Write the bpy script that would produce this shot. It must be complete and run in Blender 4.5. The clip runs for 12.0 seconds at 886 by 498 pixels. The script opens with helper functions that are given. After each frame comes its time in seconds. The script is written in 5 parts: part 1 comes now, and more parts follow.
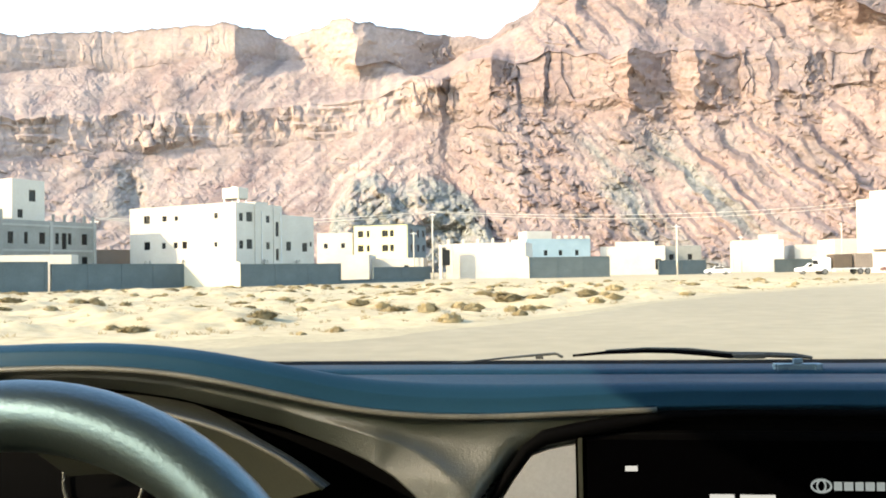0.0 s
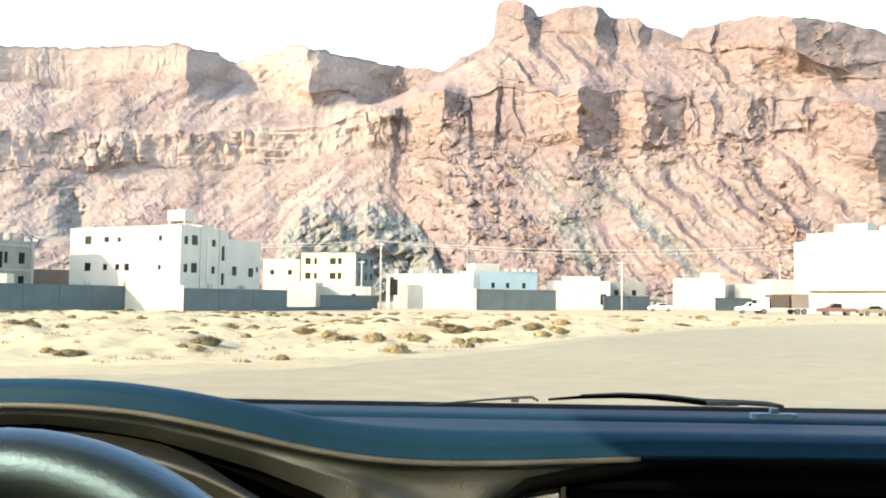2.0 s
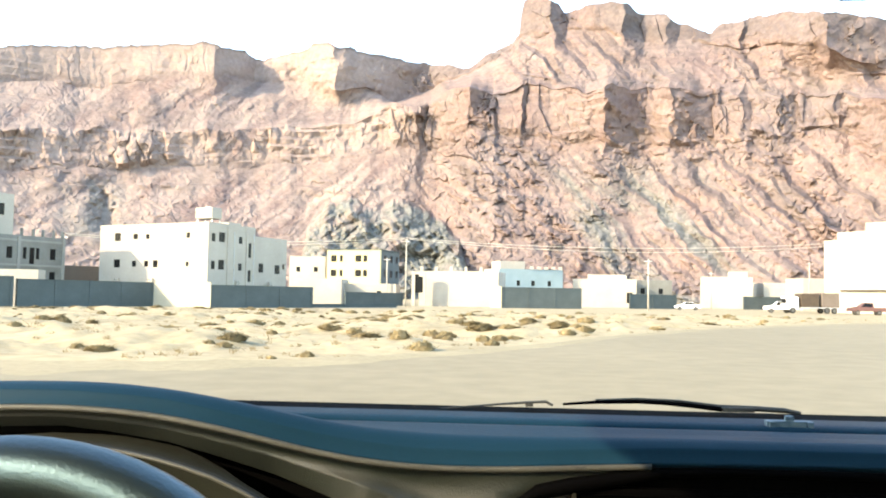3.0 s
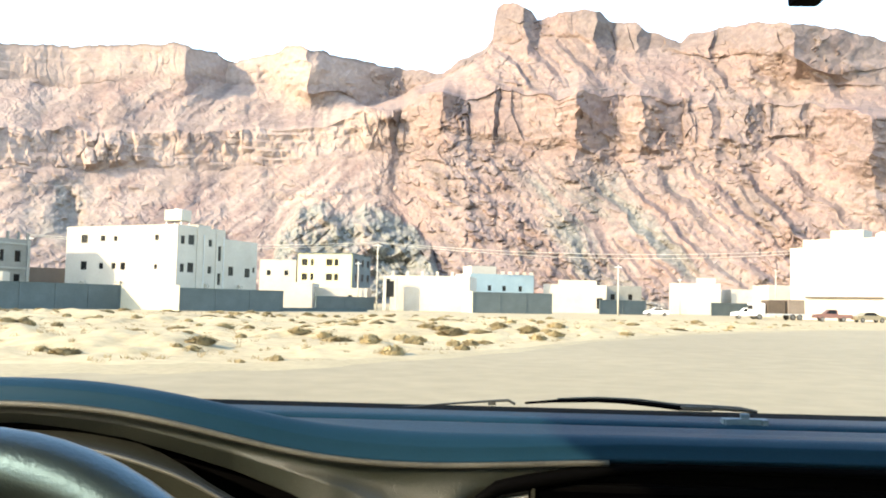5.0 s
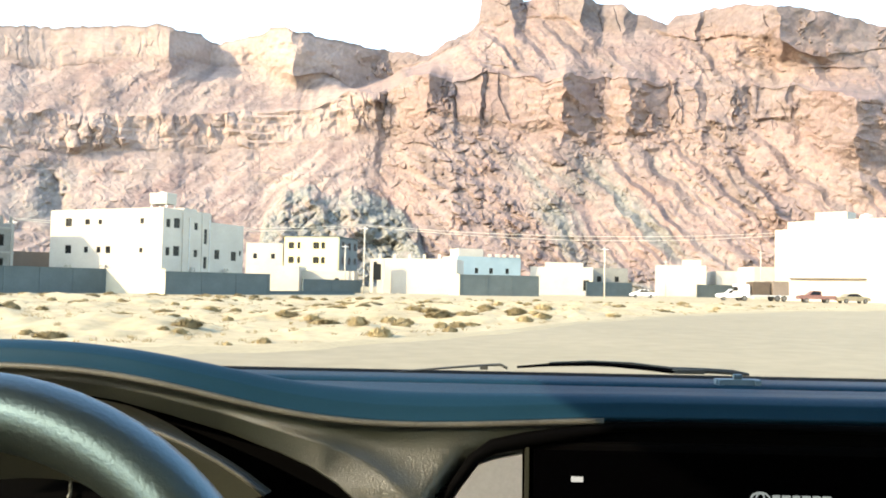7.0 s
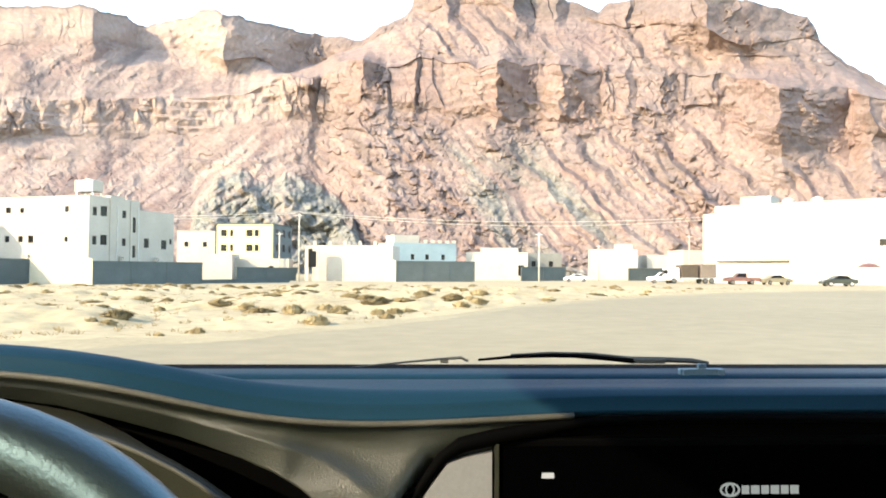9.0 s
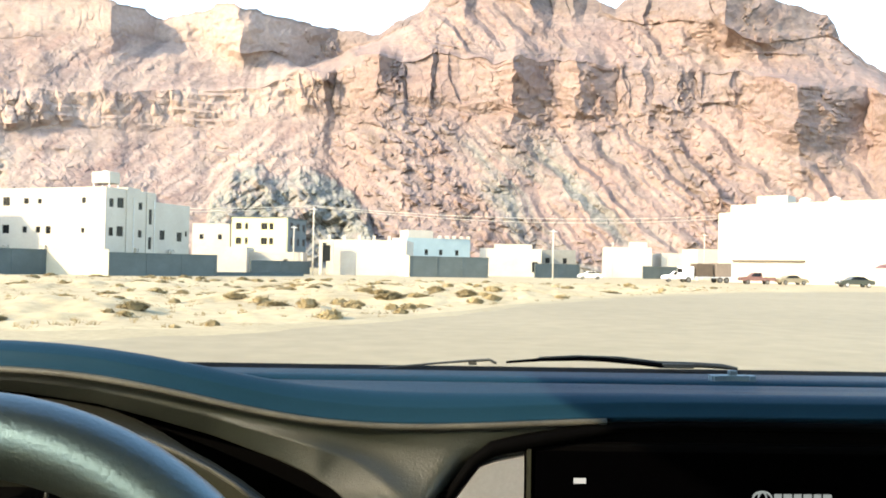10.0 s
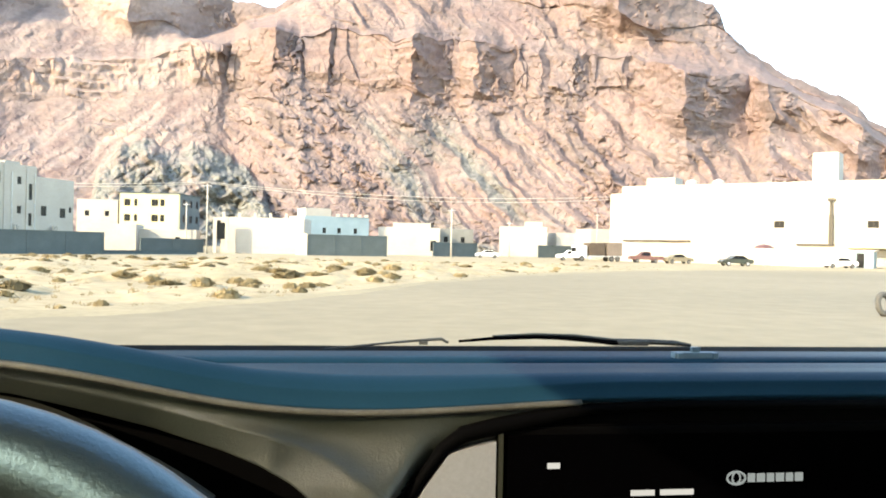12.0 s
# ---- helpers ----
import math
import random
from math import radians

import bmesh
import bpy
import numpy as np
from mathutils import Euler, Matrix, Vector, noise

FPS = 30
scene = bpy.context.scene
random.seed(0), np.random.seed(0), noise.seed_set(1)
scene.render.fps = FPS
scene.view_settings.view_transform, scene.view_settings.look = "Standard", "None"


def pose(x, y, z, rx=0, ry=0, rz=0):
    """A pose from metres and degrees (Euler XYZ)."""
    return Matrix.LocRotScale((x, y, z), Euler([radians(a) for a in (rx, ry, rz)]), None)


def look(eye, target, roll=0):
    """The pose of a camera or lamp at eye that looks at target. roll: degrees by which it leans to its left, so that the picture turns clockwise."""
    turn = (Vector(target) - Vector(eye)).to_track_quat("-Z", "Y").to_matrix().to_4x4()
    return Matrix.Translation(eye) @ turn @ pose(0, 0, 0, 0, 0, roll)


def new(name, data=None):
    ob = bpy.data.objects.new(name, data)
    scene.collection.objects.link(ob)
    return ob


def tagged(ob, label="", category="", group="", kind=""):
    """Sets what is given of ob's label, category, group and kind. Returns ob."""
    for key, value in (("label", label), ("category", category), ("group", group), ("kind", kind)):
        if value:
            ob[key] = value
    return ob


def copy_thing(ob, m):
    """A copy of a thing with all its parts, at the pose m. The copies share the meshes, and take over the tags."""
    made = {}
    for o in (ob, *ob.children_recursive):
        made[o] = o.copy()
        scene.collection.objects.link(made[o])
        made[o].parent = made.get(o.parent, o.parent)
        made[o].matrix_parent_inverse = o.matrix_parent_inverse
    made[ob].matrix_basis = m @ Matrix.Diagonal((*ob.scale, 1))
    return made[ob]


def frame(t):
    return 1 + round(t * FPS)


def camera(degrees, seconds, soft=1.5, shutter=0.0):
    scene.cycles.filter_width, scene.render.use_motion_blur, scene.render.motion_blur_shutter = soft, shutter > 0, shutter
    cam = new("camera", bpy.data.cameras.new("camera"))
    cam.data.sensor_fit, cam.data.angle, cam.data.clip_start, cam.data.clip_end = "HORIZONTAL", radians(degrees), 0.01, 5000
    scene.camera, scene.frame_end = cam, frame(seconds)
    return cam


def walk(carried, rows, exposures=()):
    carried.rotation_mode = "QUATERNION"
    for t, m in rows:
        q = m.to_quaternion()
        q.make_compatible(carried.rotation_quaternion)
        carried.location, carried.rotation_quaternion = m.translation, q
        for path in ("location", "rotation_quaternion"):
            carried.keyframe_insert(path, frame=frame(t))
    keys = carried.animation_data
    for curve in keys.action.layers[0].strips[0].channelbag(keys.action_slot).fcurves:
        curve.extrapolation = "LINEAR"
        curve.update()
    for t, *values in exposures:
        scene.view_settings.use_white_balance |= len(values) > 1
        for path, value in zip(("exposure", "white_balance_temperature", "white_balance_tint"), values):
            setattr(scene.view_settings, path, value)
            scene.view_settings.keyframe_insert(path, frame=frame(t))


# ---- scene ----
# ---------------- camera and walk ----------------
cam = camera(56, 12.0, soft=1.9)
ROWS = [  # seconds, eye, heading to the right, tilt up, lean to the left (degrees)
    (0.0, (0.039, -0.065, 1.496), -6.31, 1.49, -0.93),
    (0.5, (0.019, -0.056, 1.499), -6.12, 0.47, -1.11),
    (1.0, (0.010, -0.056, 1.506), -6.40, 1.47, -0.41),
    (1.5, (-0.000, -0.057, 1.506), -5.41, 3.05, -0.36),
    (2.0, (-0.002, -0.058, 1.509), -2.74, 3.55, 0.61),
    (2.5, (-0.005, -0.061, 1.506), -4.56, 2.74, 0.68),
    (3.0, (0.012, -0.062, 1.518), -4.48, 3.36, 0.86),
    (3.2, (0.022, -0.063, 1.520), -3.66, 3.28, 1.00),
    (4.8, (0.035, -0.070, 1.518), -5.16, 3.91, 1.08),
    (5.0, (0.022, -0.069, 1.511), -2.53, 3.71, 1.19),
    (5.5, (0.014, -0.055, 1.492), -1.37, 3.46, 0.53),
    (6.0, (0.013, -0.053, 1.507), 0.02, 1.49, 0.63),
    (6.5, (0.015, -0.058, 1.503), -2.09, 1.72, 1.21),
    (7.0, (0.016, -0.058, 1.486), -1.61, 2.55, 0.98),
    (7.2, (0.023, -0.055, 1.489), -1.00, 2.25, 1.17),
    (9.0, (-0.014, -0.027, 1.493), 2.82, 1.65, 0.30),
    (9.5, (-0.024, -0.025, 1.496), 2.31, 1.56, 0.90),
    (10.0, (-0.035, -0.028, 1.501), 1.88, 1.33, 1.05),
    (10.5, (-0.046, -0.011, 1.505), 2.89, 0.43, 1.02),
    (11.0, (-0.065, 0.005, 1.509), 2.66, 1.27, 1.55),
    (11.5, (-0.083, 0.021, 1.512), 5.20, 1.40, 1.35),
    (12.0, (-0.095, 0.043, 1.494), 8.89, 0.00, 1.20),
]


def stand(eye, heading, tilt, lean):
    h, p = radians(heading), radians(tilt)
    way = Vector((math.sin(h) * math.cos(p), math.cos(h) * math.cos(p), math.sin(p)))
    return look(eye, Vector(eye) + way, lean)


walk(cam, [(t, stand(e, h, p, l)) for t, e, h, p, l in ROWS], exposures=[(0.0, 2.8, 7250, 6), (12.0, 2.8, 7250, 6)])

# ---------------- world and sun ----------------
SUN_HEADING, SUN_HEIGHT = -123.0, 25.0
world = bpy.data.worlds.new("sky")
scene.world = world
world.use_nodes = True
wn = world.node_tree
sky = wn.nodes.new("ShaderNodeTexSky")
sky.sky_type, sky.sun_disc = "NISHITA", False
sky.sun_elevation, sky.sun_rotation = radians(SUN_HEIGHT), radians(SUN_HEADING)
sky.air_density, sky.dust_density, sky.ozone_density = 1.0, 0.6, 1.2
wn.links.new(sky.outputs[0], wn.nodes["Background"].inputs[0])
wn.nodes["Background"].inputs[1].default_value = 0.15
sun_data = bpy.data.lights.new("sun", "SUN")
sun_data.energy, sun_data.angle, sun_data.color = 1.72, radians(0.5), (1.0, 0.83, 0.62)
sun = new("sun", sun_data)
sa, se = radians(SUN_HEADING), radians(SUN_HEIGHT)
SUN_AT = Vector((math.sin(sa) * math.cos(se), math.cos(sa) * math.cos(se), math.sin(se)))
sun.matrix_world = look(SUN_AT * 50, (0, 0, 0))


# ---------------- materials ----------------
def node(nt, kind, **inputs):
    n = nt.nodes.new(kind)
    for key, value in inputs.items():
        n.inputs[key].default_value = value
    return n


def surf(name, dark, light, rough=0.8, scale=4.0, fine=40.0, bump=0.2, depth=0.01, metal=0.0, spread=0.5, spec=0.5, piece=0.0):
    """Two colours mixed by noise at two scales, with bump; piece: variation from piece to piece."""
    m = bpy.data.materials.new(name)
    m.use_nodes = True
    nt = m.node_tree
    b = nt.nodes["Principled BSDF"]
    co = nt.nodes.new("ShaderNodeTexCoord")
    big = node(nt, "ShaderNodeTexNoise", Scale=scale, Detail=6.0, Roughness=0.6)
    small = node(nt, "ShaderNodeTexNoise", Scale=fine, Detail=4.0, Roughness=0.6)
    for n in (big, small):
        nt.links.new(co.outputs["Object"], n.inputs["Vector"])
    mixed = nt.nodes.new("ShaderNodeMath")
    mixed.operation = "MULTIPLY_ADD"
    mixed.inputs[1].default_value = 0.5
    half = nt.nodes.new("ShaderNodeMath")
    half.operation = "MULTIPLY"
    half.inputs[1].default_value = 0.5
    nt.links.new(big.outputs[0], half.inputs[0])
    nt.links.new(small.outputs[0], mixed.inputs[0])
    nt.links.new(half.outputs[0], mixed.inputs[2])
    ramp = nt.nodes.new("ShaderNodeValToRGB")
    ramp.color_ramp.elements[0].position = 0.5 - spread * 0.3
    ramp.color_ramp.elements[1].position = 0.5 + spread * 0.3
    ramp.color_ramp.elements[0].color = (*dark, 1)
    ramp.color_ramp.elements[1].color = (*light, 1)
    nt.links.new(mixed.outputs[0], ramp.inputs[0])
    out = ramp.outputs[0]
    if piece:
        info = nt.nodes.new("ShaderNodeObjectInfo")
        vary = nt.nodes.new("ShaderNodeMapRange")
        vary.inputs["To Min"].default_value, vary.inputs["To Max"].default_value = 1 - piece, 1 + piece
        nt.links.new(info.outputs["Random"], vary.inputs["Value"])
        hsv = nt.nodes.new("ShaderNodeHueSaturation")
        nt.links.new(vary.outputs[0], hsv.inputs["Value"])
        nt.links.new(out, hsv.inputs["Color"])
        out = hsv.outputs[0]
    nt.links.new(out, b.inputs["Base Color"])
    b.inputs["Roughness"].default_value = rough
    b.inputs["Metallic"].default_value = metal
    b.inputs["Specular IOR Level"].default_value = spec
    if bump:
        bp = node(nt, "ShaderNodeBump", Strength=bump, Distance=depth)
        nt.links.new(small.outputs[0], bp.inputs["Height"])
        nt.links.new(bp.outputs[0], b.inputs["Normal"])
    return m


def plain(name, colour, rough=0.5, metal=0.0, emit=0.0, spec=0.5):
    m = bpy.data.materials.new(name)
    m.use_nodes = True
    b = m.node_tree.nodes["Principled BSDF"]
    b.inputs["Base Color"].default_value = (*colour, 1)
    b.inputs["Roughness"].default_value, b.inputs["Metallic"].default_value = rough, metal
    b.inputs["Specular IOR Level"].default_value = spec
    if emit:
        b.inputs["Base Color"].default_value = (0.01, 0.01, 0.01, 1)
        b.inputs["Emission Color"].default_value = (*colour, 1)
        b.inputs["Emission Strength"].default_value = emit
    return m


def rock_material():
    """Tan and pink rock; the attribute rock_kind holds how much is slaty shale, drifted sand and varnished rock, with
    painted shade and haze among them.
    """
    m = bpy.data.materials.new("desert_rock")
    m.use_nodes = True
    nt = m.node_tree
    L = nt.links.new
    b = nt.nodes["Principled BSDF"]
    co = nt.nodes.new("ShaderNodeTexCoord")
    patch = node(nt, "ShaderNodeTexNoise", Scale=0.02, Detail=8.0, Roughness=0.65)
    grain = node(nt, "ShaderNodeTexNoise", Scale=0.16, Detail=8.0, Roughness=0.7)
    L(co.outputs["Object"], patch.inputs["Vector"])
    L(co.outputs["Object"], grain.inputs["Vector"])
    stretch = nt.nodes.new("ShaderNodeMapping")
    stretch.inputs["Scale"].default_value = (0.004, 0.004, 0.11)
    L(co.outputs["Object"], stretch.inputs["Vector"])
    strata = node(nt, "ShaderNodeTexNoise", Scale=1.0, Detail=5.0, Roughness=0.6)
    L(stretch.outputs[0], strata.inputs["Vector"])
    add = nt.nodes.new("ShaderNodeMix")
    add.data_type = "FLOAT"
    add.inputs["Factor"].default_value = 0.3
    L(grain.outputs[0], add.inputs["A"])
    L(strata.outputs[0], add.inputs["B"])

    def shades(dark, light, source, lo=0.36, hi=0.62):
        r = nt.nodes.new("ShaderNodeValToRGB")
        e = r.color_ramp.elements
        e[0].position, e[0].color = lo, (*dark, 1)
        e[1].position, e[1].color = hi, (*light, 1)
        L(source, r.inputs[0])
        return r.outputs[0]

    def over(factor, under, upper):
        x = nt.nodes.new("ShaderNodeMix")
        x.data_type = "RGBA"
        L(factor, x.inputs["Factor"])
        L(under, x.inputs["A"])
        L(upper, x.inputs["B"])
        return x.outputs["Result"]

    kind = nt.nodes.new("ShaderNodeAttribute")
    kind.attribute_name = "rock_kind"
    sep = nt.nodes.new("ShaderNodeSeparateXYZ")
    L(kind.outputs["Vector"], sep.inputs[0])
    tan = shades((0.1119, 0.0849, 0.0801), (0.1944, 0.1554, 0.1444), add.outputs["Result"])
    pink = shades((0.1265, 0.0868, 0.0781), (0.2127, 0.1563, 0.1394), add.outputs["Result"])
    where = node(nt, "ShaderNodeMapRange")
    where.inputs["From Min"].default_value, where.inputs["From Max"].default_value = 0.42, 0.58
    L(patch.outputs[0], where.inputs["Value"])
    colour = over(where.outputs[0], tan, pink)
    colour = over(sep.outputs["Y"], colour, shades((0.2068, 0.1560, 0.1337), (0.2875, 0.2240, 0.1947), add.outputs["Result"]))
    colour = over(sep.outputs["Z"], colour, shades((0.0567, 0.0495, 0.0482), (0.0962, 0.0848, 0.0817), add.outputs["Result"]))
    colour = over(sep.outputs["X"], colour, shades((0.0889, 0.0893, 0.0810), (0.1866, 0.1872, 0.1699), grain.outputs[0]))
    L(colour, b.inputs["Base Color"])
    b.inputs["Roughness"].default_value = 0.95
    b.inputs["Specular IOR Level"].default_value = 0.15
    bp = node(nt, "ShaderNodeBump", Strength=0.6, Distance=1.6)
    L(grain.outputs[0], bp.inputs["Height"])
    L(bp.outputs[0], b.inputs["Normal"])
    return m


ROCK = rock_material()
SAND = surf("desert_sand", (0.205, 0.163, 0.095), (0.365, 0.3, 0.185), 0.95, 0.22, 2.2, 0.6, 0.05, spec=0.2)
ASPHALT = surf("dusty_asphalt", (0.17, 0.14, 0.087), (0.216, 0.18, 0.113), 0.9, 0.06, 1.2, 0.1, 0.01, spec=0.25, spread=0.4)
DIRT = surf("sandy_verge", (0.2, 0.165, 0.1), (0.285, 0.236, 0.145), 0.95, 0.3, 5.0, 0.3, 0.02, spec=0.2)
WHITE = surf("white_render", (0.315, 0.284, 0.236), (0.395, 0.36, 0.305), 0.85, 0.3, 6.0, 0.1, 0.01, spec=0.3)
CREAM = surf("cream_render", (0.42, 0.375, 0.21), (0.5, 0.45, 0.265), 0.85, 0.4, 6.0, 0.1, 0.01, spec=0.3)
PALEWALL = surf("pale_yard_render", (0.36, 0.325, 0.245), (0.43, 0.39, 0.3), 0.85, 0.4, 6.0, 0.1, 0.01, spec=0.3)
STONE = surf("grey_beige_stone", (0.15, 0.146, 0.128), (0.225, 0.218, 0.19), 0.9, 0.5, 8.0, 0.2, 0.02, spec=0.3)
BANDSTONE = surf("pale_band_stone", (0.22, 0.21, 0.185), (0.29, 0.28, 0.25), 0.9, 0.5, 8.0, 0.2, 0.02, spec=0.3)
TANWALL = surf("tan_block", (0.13, 0.102, 0.082), (0.18, 0.145, 0.118), 0.9, 0.5, 7.0, 0.2, 0.01, spec=0.3)
DARKFRAME = plain("dark_window_frame", (0.02, 0.02, 0.02), 0.5, spec=0.2)
GREYWALL = surf("grey_block", (0.052, 0.066, 0.067), (0.078, 0.096, 0.097), 0.9, 0.5, 7.0, 0.2, 0.01, spec=0.3)
BLUEWALL = surf("pale_blue_render", (0.205, 0.268, 0.285), (0.262, 0.33, 0.345), 0.85, 0.5, 7.0, 0.1, 0.01, spec=0.3)
BLUEGREY = surf("blue_grey_shaded_render", (0.075, 0.084, 0.086), (0.11, 0.12, 0.122), 0.85, 0.5, 7.0, 0.1, 0.01, spec=0.3)
DARKWIN = plain("dark_glass", (0.005, 0.0055, 0.006), 0.3, spec=0.15)
BROWN = surf("brown_wood", (0.018, 0.01, 0.005), (0.034, 0.02, 0.01), 0.6, 2.0, 20.0, 0.1)
STEEL = surf("galvanised_steel", (0.35, 0.35, 0.34), (0.5, 0.5, 0.48), 0.5, 2.0, 20.0, 0.05, metal=0.6)
BUSH = surf("dry_scrub", (0.15, 0.118, 0.066), (0.27, 0.215, 0.125), 0.95, 2.0, 14.0, 0.3, 0.02, spec=0.1, piece=0.35)
PLASTIC = surf("grained_dark_plastic", (0.0042, 0.0185, 0.0320), (0.0066, 0.0245, 0.0420), 0.5, 6.0, 900.0, 0.3, 0.0005, spec=0.045)
VINYL = surf("soft_grey_vinyl", (0.0066, 0.0084, 0.0058), (0.0165, 0.0200, 0.0145), 0.40, 5.0, 430.0, 0.8, 0.0006, spec=1.0)
BEZEL = surf("dark_olive_plastic", (0.0095, 0.0102, 0.0068), (0.017, 0.018, 0.0122), 0.5, 5.0, 300.0, 0.3, 0.0008, spec=0.3)
EDGE = surf("pale_plastic", (0.045, 0.044, 0.036), (0.07, 0.069, 0.057), 0.5, 8.0, 300.0, 0.1, 0.0004, spec=0.4)
LEATHER = surf("black_leather", (0.0070, 0.0100, 0.0095), (0.016, 0.0200, 0.0185), 0.47, 10.0, 380.0, 0.7, 0.0005, spec=0.9)
BEADING = surf("cream_edge_piping", (0.028, 0.0278, 0.0225), (0.066, 0.065, 0.053), 0.6, 12.0, 400.0, 0.4, 0.0006, spec=0.3)
WIPER = surf("sun_bleached_wiper", (0.03, 0.031, 0.028), (0.06, 0.061, 0.054), 0.6, 9.0, 200.0, 0.1, 0.0004, spec=0.3)
leather_shader = LEATHER.node_tree.nodes["Principled BSDF"]
# blue tint gives the gloss the colour of mirrored sky
leather_shader.inputs["Specular Tint"].default_value = (0.5, 0.83, 1.0, 1)
leather_shader.inputs["IOR"].default_value = 1.62
leather_shader.inputs["Anisotropic"].default_value = 0.8  # draws the sun's highlight out along the rim
round_rim = LEATHER.node_tree.nodes.new("ShaderNodeTangent")
round_rim.direction_type, round_rim.axis = "RADIAL", "Y"
LEATHER.node_tree.links.new(round_rim.outputs[0], leather_shader.inputs["Tangent"])
PLASTIC.node_tree.nodes["Principled BSDF"].inputs["Specular Tint"].default_value = (0.6, 0.85, 1.0, 1)
SILVER = surf("satin_silver_plastic", (0.155, 0.162, 0.172), (0.195, 0.203, 0.214), 0.45, 6.0, 300.0, 0.05, 0.0004, metal=0.2)
BLACKGLOSS = plain("gloss_black_glass", (0.0004, 0.0004, 0.0005), 0.12, spec=0.05)
BLACK = plain("black_rubber", (0.0004, 0.0004, 0.0005), 0.8, spec=0.025)
CLOTH = surf("dark_headliner", (0.02, 0.0195, 0.019), (0.03, 0.0292, 0.028), 0.95, 8.0, 200.0, 0.1, 0.001)
GLOW = plain("screen_mark", (0.75, 0.85, 0.9), 0.4, emit=0.06, spec=0.1)
LIGHTGLOW = plain("screen_text", (1.0, 1.0, 1.0), 0.4, emit=0.1, spec=0.1)
TYRE = plain("tyre_rubber", (0.02, 0.02, 0.02), 0.8)


# ---------------- mesh helpers ----------------
def part(name, bm, material, parent=None, label="", smooth=False):
    me = bpy.data.meshes.new(name)
    bmesh.ops.recalc_face_normals(bm, faces=bm.faces[:])
    bm.to_mesh(me)
    bm.free()
    if smooth:
        me.polygons.foreach_set("use_smooth", [True] * len(me.polygons))
    me.materials.append(material)
    ob = new(name, me)
    if parent:
        ob.parent = parent
    if label:
        ob["label"] = label
    return ob


def thing(name, label, category, group="", kind="", at=None):
    ob = new(name)
    ob.empty_display_size = 0.3
    if at is not None:
        ob.matrix_world = at
    return tagged(ob, label, category, group, kind)


def box(bm, x0, y0, z0, x1, y1, z1, m=None, bevel=0.0):
    made = bmesh.ops.create_cube(bm, size=1.0)["verts"]
    for v in made:
        v.co = Vector((x0 + (v.co.x + 0.5) * (x1 - x0), y0 + (v.co.y + 0.5) * (y1 - y0), z0 + (v.co.z + 0.5) * (z1 - z0)))
    if bevel:
        edges = list({e for v in made for e in v.link_edges})
        got = bmesh.ops.bevel(bm, geom=edges, offset=bevel, segments=2, affect="EDGES", profile=0.6)
        made = list({v for f in got["faces"] for v in f.verts} | {v for v in made if v.is_valid})
    if m is not None:
        bmesh.ops.transform(bm, matrix=m, verts=made)
    return bm


def boxed(x0, y0, z0, x1, y1, z1, bevel=0.0):
    return box(bmesh.new(), x0, y0, z0, x1, y1, z1, None, bevel)


def tube(bm, points, radius, sides=10, closed=False):
    """A round bar along points; radius may be a number or one for each point."""
    pts = [Vector(p) for p in points]
    rings = []
    for i, p in enumerate(pts):
        a = pts[(i - 1) % len(pts)] if closed or i else p
        b = pts[(i + 1) % len(pts)] if closed or i < len(pts) - 1 else p
        d = (b - a).normalized()
        side = d.cross(Vector((0, 0, 1)))
        side = side.normalized() if side.length > 1e-4 else Vector((1, 0, 0))
        up = side.cross(d)
        r = radius[i] if isinstance(radius, (list, tuple)) else radius
        rings.append([bm.verts.new(p + r * (math.cos(k) * side + math.sin(k) * up)) for k in (2 * math.pi * j / sides for j in range(sides))])
    n = len(rings)
    for i in range(n if closed else n - 1):
        a, b = rings[i], rings[(i + 1) % n]
        for j in range(sides):
            bm.faces.new((a[j], a[(j + 1) % sides], b[(j + 1) % sides], b[j]))
    if not closed:
        bm.faces.new(rings[0])
        bm.faces.new(rings[-1][::-1])
    return bm


def loft(rows, closed=False):
    """A sheet through rows of points, all of one length."""
    bm = bmesh.new()
    grid = [[bm.verts.new(p) for p in r] for r in rows]
    n = len(rows[0])
    for a, b in zip(grid, grid[1:]):
        for j in range(n if closed else n - 1):
            bm.faces.new((a[j], a[(j + 1) % n], b[(j + 1) % n], b[j]))
    if closed:
        bm.faces.new(grid[0])
        bm.faces.new(grid[-1][::-1])
    return bm


def sheet_object(name, xyz, material, smooth=False):
    """A grid of points (rows, columns, 3) as one mesh."""
    r, c = xyz.shape[:2]
    idx = np.arange(r * c).reshape(r, c)
    quads = np.stack([idx[:-1, :-1], idx[:-1, 1:], idx[1:, 1:], idx[1:, :-1]], -1).reshape(-1, 4)
    me = bpy.data.meshes.new(name)
    me.vertices.add(r * c)
    me.vertices.foreach_set("co", xyz.reshape(-1).astype(np.float32))
    me.loops.add(quads.size)
    me.loops.foreach_set("vertex_index", quads.reshape(-1).astype(np.int32))
    me.polygons.add(len(quads))
    me.polygons.foreach_set("loop_start", np.arange(0, quads.size, 4, dtype=np.int32))
    me.polygons.foreach_set("use_smooth", np.full(len(quads), smooth))
    me.update(calc_edges=True)
    me.materials.append(material)
    return new(name, me)


